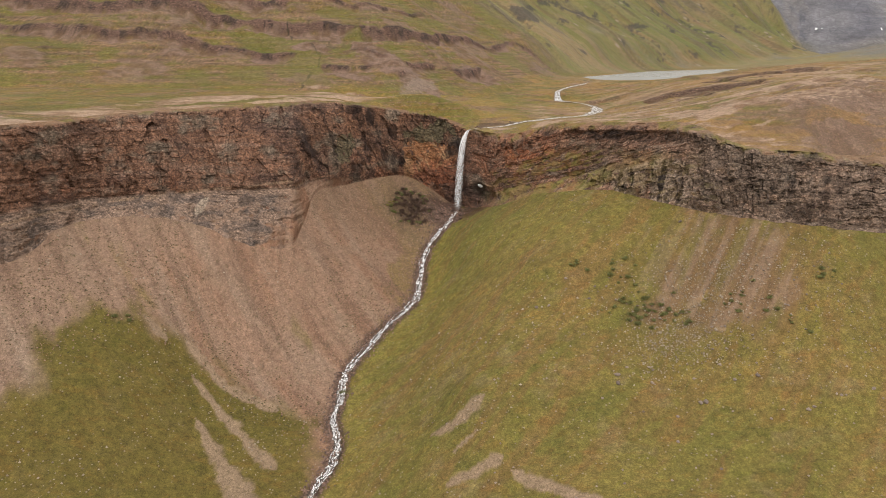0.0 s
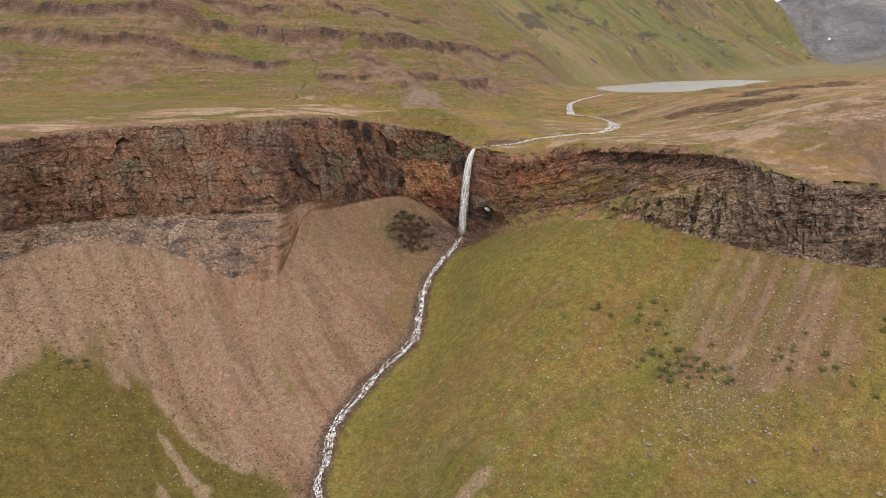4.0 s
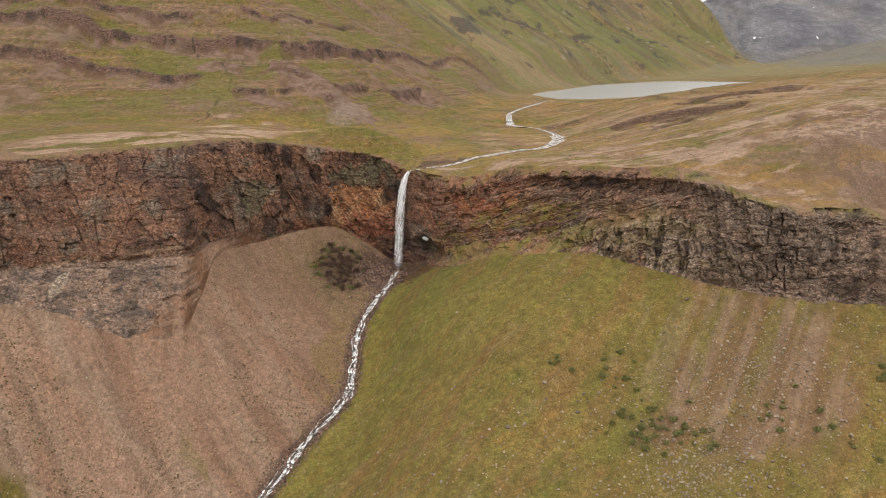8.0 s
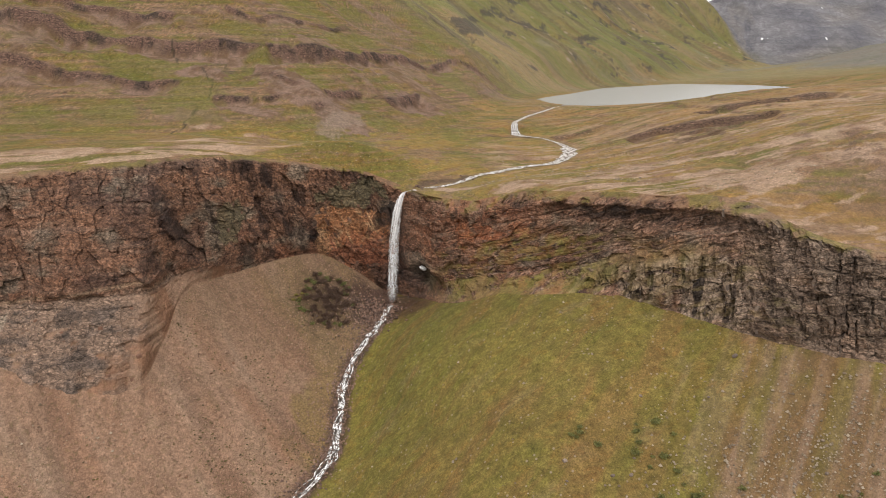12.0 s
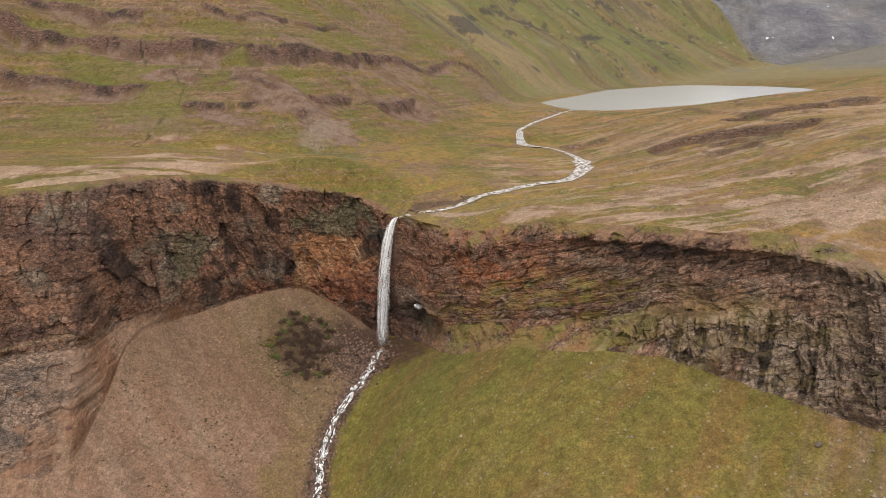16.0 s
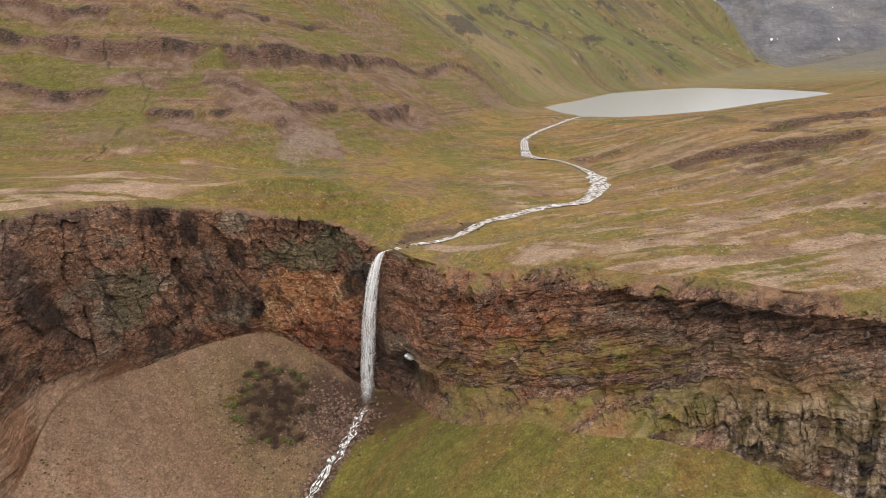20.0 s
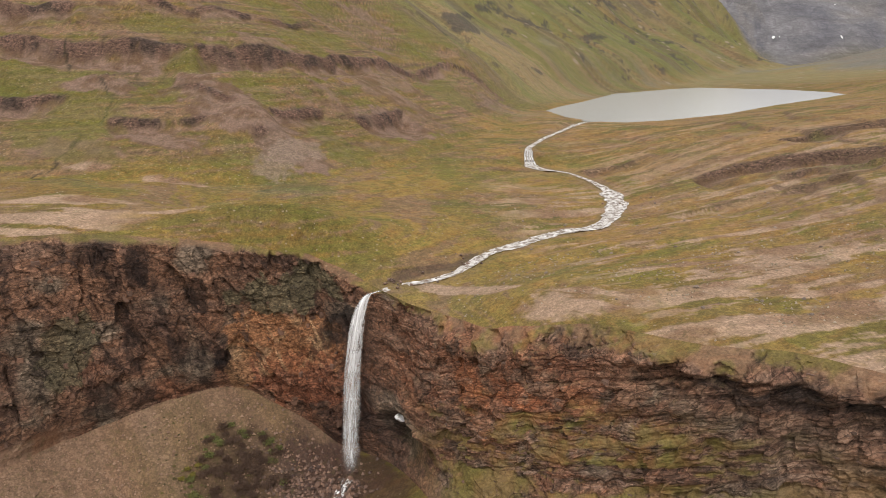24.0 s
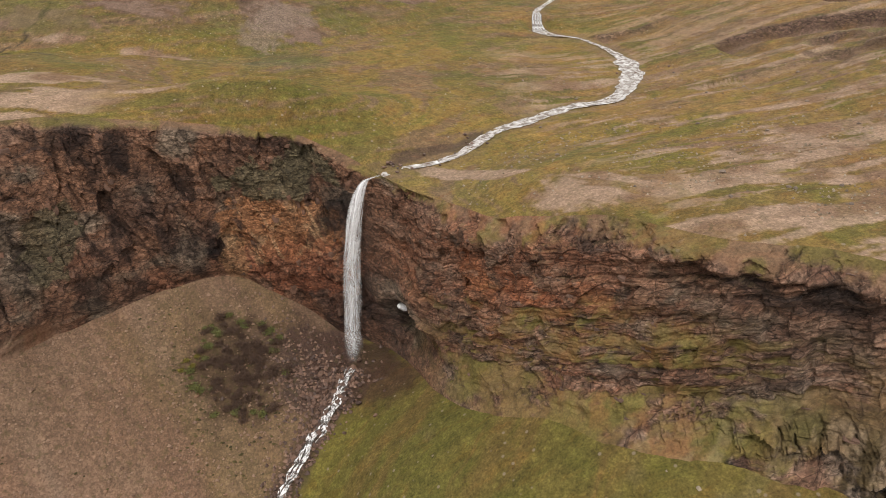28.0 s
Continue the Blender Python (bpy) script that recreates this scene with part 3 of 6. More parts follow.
def cover_valley(x, y, z):
    d = along(stream_fine[::6], x, y)[0]
    west = ramp(-1.0, 1.5, -d)
    rgb = turf(x, y, 401)
    rgb = mix(rgb, srgb(124, 114, 54), 0.5)
    rgb = mix(rgb, srgb(112, 98, 46), 0.75 * west)
    # the slope under the eastern crag turns brown and stony
    stony = np.zeros_like(x)
    brown = ramp(1.1, 0.4, np.sqrt(((x - 104) / 34) ** 2 + ((y - 238) / 22) ** 2) + 0.7 * fbm(x / 9, y / 9, 5, 415, gain=0.6))
    chute = ramp(-0.2, 0.3, fbm((x + y) / 50, (x - y) / 3.4, 4, 411, gain=0.6)) * blob(x, y, 100, 244, 30, 20, -35, 0.5, 9, 2)
    rgb = mix(rgb, srgb(140, 108, 80), 0.85 * brown)
    rgb = mix(rgb, srgb(168, 138, 114), 0.65 * chute)
    stony = np.maximum(stony, 0.8 * brown)
    band = ramp(0.0, 0.35, fbm((x + y) / 45, (x - y) / 6 + 0.5 * fbm(x / 9, y / 9, 3, 416), 5, 413, gain=0.6)) * (1 - west)
    rgb = mix(rgb, srgb(140, 108, 66), 0.5 * band)
    rgb = mix(rgb, srgb(126, 118, 56), 0.5 * ramp(0.05, 0.4, fbm((x + y) / 38, (x - y) / 9, 4, 417)) * (1 - west))
    lush = np.exp(-((d - 7) / 7) ** 2) * (1 - west) + 0.6 * blob(x, y, 35, 295, 25, 12, -50, 0.5, 9, 3)
    rgb = mix(rgb, srgb(140, 128, 62), 0.6 * lush)
    # scree on the western side, down to a ragged line of grass
    edge = along([(-260, 150), (-140, 218), (-131, 241), (-122, 256), (-109, 261), (-94, 262), (-84, 257), (-70, 252), (-55, 246), (-42, 240), (-36, 222), (-44, 190)], x, y)[0]
    edge = edge + 9 * fbm(x / 16, y / 16, 4, 421) + 5 * ridged((x * 0.75 + y * 0.66) / 7, (x - y) / 50, 2, 423)
    scree = west * ramp(-4, 7, edge)
    s = np.broadcast_to(SCREE, rgb.shape)
    flow = fbm((x * 0.75 + y * 0.66) / 6, (x * 0.66 - y * 0.75) / 45, 4, 425)
    s = mix(s, SCREE_RED, 0.6 * ramp(-0.1, 0.5, flow))
    s = mix(s, srgb(170, 144, 122), 0.6 * ramp(0.12, 0.45, -flow) + 0.5 * ramp(-95, -135, x))
    s = mix(s, srgb(162, 134, 110), 0.6 * ramp(0.1, 0.5, fbm(x / 9, y / 9, 4, 427)))
    s = mix(s, OLIVE, 0.55 * ramp(0.15, 0.55, fbm((x * 0.75 + y * 0.66) / 8, (x - y) / 30, 4, 429) + 0.5 * ramp(-45, -10, x) - 0.2))
    s = mix(s, srgb(128, 100, 82), 0.5 * ramp(0.05, 0.4, fbm((x * 0.75 + y * 0.66) / 2.6, (x * 0.66 - y * 0.75) / 30, 4, 435, gain=0.6)))
    s = mix(s, srgb(140, 112, 88), 0.6 * ramp(325, 350, y + 6 * fbm(x / 9, y / 9, 4, 437)))
    rgb = mix(rgb, s, scree)
    stony = np.maximum(stony, scree)
    tracks = trail(x, y, [(-110, 263), (-99, 259)], 1.2, 3.0, 1)
    for n, (line, a, b) in enumerate([([(-95, 264), (-86, 258), (-77, 251), (-56, 244)], 1.6, 3.0), ([(-89, 251), (-78, 241), (-66, 230), (-52, 217)], 1.2, 3.2),
                                      ([(-83, 233), (-72, 220), (-61, 205), (-52, 188)], 1.2, 6.5), ([(18, 209), (7, 205), (0, 207)], 3.2, 1.0),
                                      ([(22, 189), (10, 185), (3, 184)], 3.0, 1.2), ([(23, 184), (37, 172), (48, 164)], 2.2, 2.6), ([(15, 199), (6, 195)], 1.2, 0.7)]):
        tracks = np.maximum(tracks, trail(x, y, line, a, b, n + 2))
    rgb = mix(rgb, srgb(172, 145, 118), 0.9 * tracks)
    stony = np.maximum(stony, tracks)
    rock = np.zeros_like(x)
    # dark wet rubble and low growth beside the fall
    wet = blob(x, y, 11, 364, 15, 13, 0, 0.4, 6, 5)
    rgb = mix(rgb, srgb(88, 64, 56), 0.85 * wet)
    thicket = ramp(1.15, 0.35, np.hypot((x + 8) / 14, (y - 362) / 13) + 0.5 * fbm(x / 4, y / 4, 5, 206, gain=0.65))
    rgb = mix(rgb, srgb(92, 72, 54), 0.8 * thicket)
    mud = ramp(1.2, 0.4, np.hypot((x - 23) / 11, (y - 354) / 10) + 0.5 * fbm(x / 4, y / 4, 5, 207, gain=0.65))
    rgb = mix(rgb, srgb(92, 66, 50), 0.85 * mud)
    bank = 1 - ramp(1.5, 4.5, np.abs(d) + 1.2 * fbm(x / 3, y / 3, 3, 433))
    rgb = mix(rgb, srgb(88, 66, 54), 0.85 * bank)
    stony = np.maximum(stony, np.maximum(bank, wet))
    return rgb, stony, rock, np.maximum(0.8 * wet, 0.6 * bank), z


def cover_plateau(x, y, z, nz):
    d, arc = along(HILLSIDE, x, y)
    rgb = turf(x, y, 501, 1.4)
    rgb = mix(rgb, srgb(172, 142, 74), 0.8 * ramp(60, -10, np.abs(y - 420) - 60) * ramp(170, 80, np.abs(x - 50)) * ramp(-0.5, 0.1, fbm(x / 30, y / 14, 4, 518)))
    rgb = rgb * (0.91 - 0.10 * ramp(70, 0, x))[..., None]
    stony = np.zeros_like(x)
    # wind-swept gravel, in stripes across the plateau and along the rim
    back = y - np.interp(x, rim_f[:, 0], rim_f[:, 1])
    stripe = fbm(x / 34 + y / 120, y / 7 - x / 60, 6, 511, gain=0.6)
    east = ramp(55, 80, x) * (1 - ramp(430, 520, y))
    comb = fbm(x / 11 + y / 30, y / 1.7 - x / 14, 4, 515, gain=0.6)
    bare = ramp(-0.02, 0.10, stripe + 0.6 * comb + 0.14 * ramp(45, 8, back) - 0.07) * east * 0.9
    bare = np.maximum(bare, ramp(0.1, 0.2, stripe + 0.25 * ramp(18, 4, back)) * ramp(-25, -45, x) * (1 - ramp(30, 50, back)) * 0.9)
    for n, (cx, cy, rx, ry, turn) in enumerate([(40, 365.5, 11, 3.4, -35), (47, 359, 7, 3, -40), (84, 314.5, 24, 3.4, -3), (104, 316, 16, 4, -12), (112, 372, 24, 1.8, -8), (100, 324.5, 12, 1.6, 0),
                                                (113, 352, 22, 2, -10), (-55, 404, 17, 4, 3), (-39, 459, 12, 3.5, -5), (-67, 463, 8, 2.6, 0), (-27, 394.5, 7, 1.5, 5), (-55, 386, 14, 3, 15), (-100, 372, 40, 6, 18), (150, 330, 30, 6, -20), (165, 300, 22, 6, -10), (135, 296, 26, 7, 12), (118, 287, 14, 4, 20), (158, 290, 20, 7, 10)]):
        bare = np.maximum(bare, 0.95 * blob(x, y, cx, cy, rx, ry, turn, 0.6, 6, 20 + n))
    fan = blob(x, y, 60, 337, 13, 8, -35, 0.5, 6, 44) * ramp(-0.05, 0.2, ridged((x + 0.75 * y) / 5.0 + 0.3 * fbm(x / 4, y / 4, 3, 516), (y - x) / 40, 3, 517))
    bare = np.maximum(bare, 0.9 * fan)
    for n, line in enumerate([[(70, 331), (78, 331.5), (87, 329), (98, 325)], [(84, 351), (87, 341), (93, 337)], [(116, 384), (143, 392)], [(103, 371), (120, 374), (142, 379)], [(128, 525), (144, 527), (160, 522), (176, 515), (201, 528), (222, 537)],
                              [(104, 410), (126, 409), (137, 410), (150, 411.5)]]):
        bare = np.maximum(bare, 0.8 * trail(x, y, line, 1.3, 1.8, 70 + n) * ramp(-0.3, 0.1, comb))
    g = mix(np.broadcast_to(GRAVEL, rgb.shape), srgb(160, 126, 100), ramp(-0.2, 0.4, fbm(x / 7, y / 7, 3, 513)))
    rgb = mix(rgb, g, bare)
    stony = np.maximum(stony, bare)
    rgb = mix(rgb, RUST, 0.7 * blob(x, y, 107, 417, 9, 4, 0, 0.6, 4, 41))
    rgb = mix(rgb, srgb(104, 80, 56), 0.8 * blob(x, y, 83, 508, 12, 3, 0, 0.5, 4, 42))
    # the mound behind the rim is darker and greener, pale along part of its crest
    rgb = mix(rgb, srgb(104, 100, 50), 0.65 * blob(x, y, -2, 388.5, 27, 6.5, -3, 0.25, 6, 43))
    rgb = mix(rgb, srgb(120, 108, 52), 0.7 * blob(x, y, 18, 385, 12, 8, -30, 0.3, 5, 46))
    rgb = mix(rgb, srgb(196, 164, 128), 0.8 * trail(x, y, [(-38, 394), (-28, 396), (-16, 395.5), (-8, 395)], 1.6, 0.5, 47))
    # rough gravel and rusty turf on the eastern knoll
    knoll_e = ramp(102, 110, x) * ramp(330, 300, y)
    rgb = mix(rgb, srgb(150, 122, 100), 0.9 * knoll_e * ramp(-0.3, 0.1, fbm(x / 9, y / 5, 5, 48, gain=0.62) + 0.35 * ramp(276, 290, y)))
    rgb = mix(rgb, srgb(142, 112, 60), 0.8 * blob(x, y, 124, 270, 16, 7, 10, 0.5, 5, 49))
    stony = np.maximum(stony, 0.6 * knoll_e)
    # steep ground shows rock; stones gather under it
    hill = ramp(0, 20, d) * (1 - ramp(1250, 1400, arc))
    rocky, fallen = np.zeros_like(x), np.zeros_like(x)
    for k in range(len(STEPS)):
        _, face, talus = step_form(x, y, k)
        rocky, fallen = np.maximum(rocky, face), np.maximum(fallen, talus)
    rocky = rocky * ramp(-0.75, -0.2, fbm(x / 7, y / 5, 4, 521))
    knoll = bulge(x, y)
    waste = 0.75 * ramp(0.18, 0.45, knoll + 0.5 * fbm(x / 9, y / 5, 4, 523)) * hill
    for n, (cx, cy, rx, ry, turn) in enumerate([(-24, 507, 40, 13, -40), (-78, 521, 15, 6, 0), (-48, 484, 18, 6, -5), (-10, 560, 24, 5, 30), (-95, 540, 40, 5, 0), (-30, 548, 12, 5, 0), (40, 548, 22, 12, 45)]):
        waste = np.maximum(waste, blob(x, y, cx, cy, rx, ry, turn, 0.7, 7, 110 + n))
    rgb = rgb * (1 - 0.08 * hill[..., None])
    # beds that crop out along the contours
    seam = fbm(x / 45, y / 45, 4, 571, z / 1.6, gain=0.6)
    crop = hill + 0.6 * ramp(100, 140, x) * ramp(380, 430, y) * (1 - ramp(640, 720, y)) * (1 - hill)
    crop = np.clip(crop, 0, 1) * (1 - ramp(1180, 1290, arc))
    rgb = mix(rgb, srgb(154, 122, 98), 0.8 * crop * ramp(-0.06, 0.18, seam))
    rgb = mix(rgb, srgb(92, 74, 60), 0.75 * crop * ramp(0.14, 0.26, fbm(x / 24, y / 24, 4, 573, z / 0.9, gain=0.6)))
    rgb = mix(rgb, srgb(140, 112, 66), 0.5 * crop * ramp(0.0, 0.3, -seam))
    swell = fbm(x / 30, y / 30, 4, 575, z / 0.6, gain=0.6) * (1 - hill)
    rgb = mix(rgb, srgb(150, 118, 62), 0.5 * ramp(0.05, 0.25, swell))
    rgb = mix(rgb, srgb(122, 112, 54), 0.5 * ramp(0.05, 0.25, -swell))
    heath = fbm(x / 19, y / 19, 5, 583, z / 1.1, gain=0.66)
    rgb = mix(rgb, srgb(146, 116, 92), 0.7 * ramp(0.12, 0.28, heath))
    rgb = mix(rgb, srgb(116, 114, 50), 0.6 * ramp(0.1, 0.28, -heath))
    terrace = fbm(x / 26, y / 26, 4, 585, z / 0.35, gain=0.6)
    rgb = mix(rgb, srgb(104, 86, 54), 0.55 * ramp(0.14, 0.24, terrace) * (0.4 + 0.6 * hill))
    rgb = mix(rgb, g, 0.8 * bare)
    waste = np.maximum(waste, fallen * ramp(-0.5, 0.0, fbm(x / 8, y / 8, 4, 579)))
    rgb = mix(rgb, mix(np.broadcast_to(srgb(150, 122, 106), rgb.shape), srgb(122, 94, 74), ramp(-0.15, 0.25, fbm(x / 6, y / 3, 5, 529, gain=0.65))), 0.9 * waste)
    rgb = mix(rgb, mix(np.broadcast_to(srgb(134, 104, 90), rgb.shape), srgb(88, 72, 64), ramp(-0.05, 0.3, fbm(x / 6, y / 3, 4, 525))), (0.9 - 0.45 * ramp(90, 110, x)) * rocky)
    stony = np.maximum(stony, 0.7 * waste)
    for n, line in enumerate([[(-101, 552), (-97, 540), (-93, 531)], [(-81, 526), (-72, 512), (-71, 500), (-72, 487), (-75, 470)], [(-75, 470), (-80, 455), (-62, 447)]]):
        gut = trail(x + 2.5 * fbm(x / 7, y / 7, 3, 58), y, line, 0.7, 0.7, 50 + n)
        rgb = mix(rgb, srgb(76, 66, 50), 0.8 * gut)
    rubble = blob(x, y, -4, 486, 22, 7, 60, 0.8, 6, 55)
    rgb = mix(rgb, srgb(164, 140, 122), 0.6 * rubble)
    stony = np.maximum(stony, rubble)
    lush = ramp(0.05, 0.35, -knoll + 0.3 * fbm(x / 12, y / 12, 4, 527)) * hill * (1 - waste)
    for n, (cx, cy, rx, ry, turn) in enumerate([(-80, 480, 18, 10, 0), (-48, 546, 11, 7, 20), (8, 511, 7, 20, 35), (16, 500, 9, 6, 0), (133, 443, 13, 4, -10), (148, 434, 16, 5, -15), (179, 469, 10, 3, 0), (173, 424, 14, 5, -20), (122, 480, 9, 3, 0), (-70, 470, 14, 5, 0)]):
        lush = np.maximum(lush, blob(x, y, cx, cy, rx, ry, turn, 0.6, 6, 130 + n) * (1 - 0.6 * waste))
    rgb = mix(rgb, srgb(114, 112, 50), 0.55 * lush * (1 - rocky))
    # the long green mountainside beyond the lake
    slope = ramp(1180, 1290, arc) * ramp(0, 30, d)
    across, down = 0.72 * x + 0.69 * y, 0.72 * y - 0.69 * x
    m = mix(np.broadcast_to(srgb(140, 130, 84), rgb.shape), srgb(152, 132, 96), ramp(-0.1, 0.4, fbm(across / 60, down / 260, 4, 531)))
    m = mix(m, srgb(128, 130, 74), 0.7 * ramp(0.0, 0.5, fbm(x / 120, y / 120, 4, 533)))
    m = mix(m, srgb(116, 104, 88), 0.7 * ramp(0.1, 0.45, fbm(across / 30, down / 120, 5, 535, gain=0.6) + 0.0022 * (d - 120)))
    m = mix(m, srgb(112, 98, 72), 0.55 * ramp(0.05, 0.3, fbm(across / 11, down / 150, 4, 537, gain=0.6)))
    m = mix(m, srgb(124, 128, 68), 0.5 * ramp(0.05, 0.35, fbm(across / 16, down / 110, 4, 539)))
    m = mix(m, srgb(84, 78, 72), 0.8 * ramp(0.16, 0.3, fbm(across / 40, down / 22, 5, 540, gain=0.62) + 0.0014 * (d - 190)))
    rgb = mix(rgb, m, slope)
    # ledges among the hummocks by the lake
    ledge = ramp(0.975, 0.93, nz + 0.015 * fbm(x / 6, y / 6, 3, 541)) * ramp(120, 150, x) * (1 - hill) * (1 - ramp(650, 750, y))
    rgb = mix(rgb, srgb(128, 102, 86), 0.75 * ledge)
    stony = np.maximum(stony, ledge)
    strip = fbm(x / 36 + y / 90, y / 4.5 - x / 45, 4, 543)
    hum = ramp(100, 130, x) * ramp(380, 430, y) * (1 - hill) * (1 - ramp(640, 720, y))
    rgb = mix(rgb, srgb(112, 88, 62), 0.5 * hum * ramp(0.22, 0.42, strip))
    rgb = mix(rgb, srgb(180, 148, 116), 0.75 * hum * ramp(0.22, 0.42, -strip))
    rgb = mix(rgb, srgb(112, 112, 56), 0.7 * hum * ramp(0.1, 0.5, fbm(x / 22, y / 12, 4, 545)) * ramp(0.2, 0.0, np.abs(strip)))
    # drier, rustier heath east of the river
    dry = ramp(40, 90, x) * (1 - hill) * (1 - slope) * (1 - bare) * (1 - rocky)
    rgb = mix(rgb, srgb(172, 132, 82), 0.55 * dry * ramp(-0.15, 0.3, fbm(x / 22, y / 9, 5, 581, gain=0.6)))
    # the far land pales with distance: its haze put into the colour
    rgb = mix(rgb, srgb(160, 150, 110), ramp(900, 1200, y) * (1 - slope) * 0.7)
    # bare grey mountains at the valley's head, haze put into their paler, bluer greys
    far = ramp(1500, 1600, y - 0.12 * (x - 900) + 40 * fbm(x / 90, y / 90, 3, 551)) * (1 - slope)
    grey = mix(np.broadcast_to(srgb(172, 169, 172), rgb.shape), srgb(142, 140, 148), ramp(-0.2, 0.3, fbm(x / 45, z / 40, 5, 553, y / 400)))
    grey = mix(grey, srgb(124, 120, 126), 0.5 * ramp(0.05, 0.25, fbm(x / 60, y / 200, 4, 554, z / 7)))
    grey = mix(grey, srgb(184, 176, 168), 0.5 * ramp(0.1, 0.35, fbm(x / 22, y / 160, 4, 556, z / 90)))
    grey = mix(grey, srgb(140, 132, 108), 0.8 * ramp(60, 0, z) * ramp(-0.2, 0.3, fbm(x / 80, y / 80, 4, 555)))
    rgb = mix(rgb, grey, far)
    ridge = np.exp(-(((x - 1050) / 260) ** 2 + ((y - 1250) / 160) ** 2))
    rgb = mix(rgb, srgb(142, 136, 124), ramp(0.06, 0.3, ridge + 0.2 * fbm(x / 60, y / 60, 3, 557)) * (1 - far))
    # river banks
    r = np.abs(along(river_fine[::4], x, y)[0])
    w = 1 - ramp(2.5, 5.5, r + 1.5 * fbm(x / 3, y / 3, 3, 561))
    rgb = mix(rgb, srgb(140, 112, 78), 0.35 * w)
    # the gorge above the lip: dark soil, its shadow put into the colour too
    gorge = trail(x, y, [(25, 373.5), (33, 378.5), (43, 383), (50, 393)], 2.0, 1.6, 31)
    rgb = mix(rgb, srgb(96, 76, 62), 0.75 * gorge)
    stony = np.maximum(stony, w)
    return rgb, stony, np.maximum(rocky, far), 0.4 * w, z


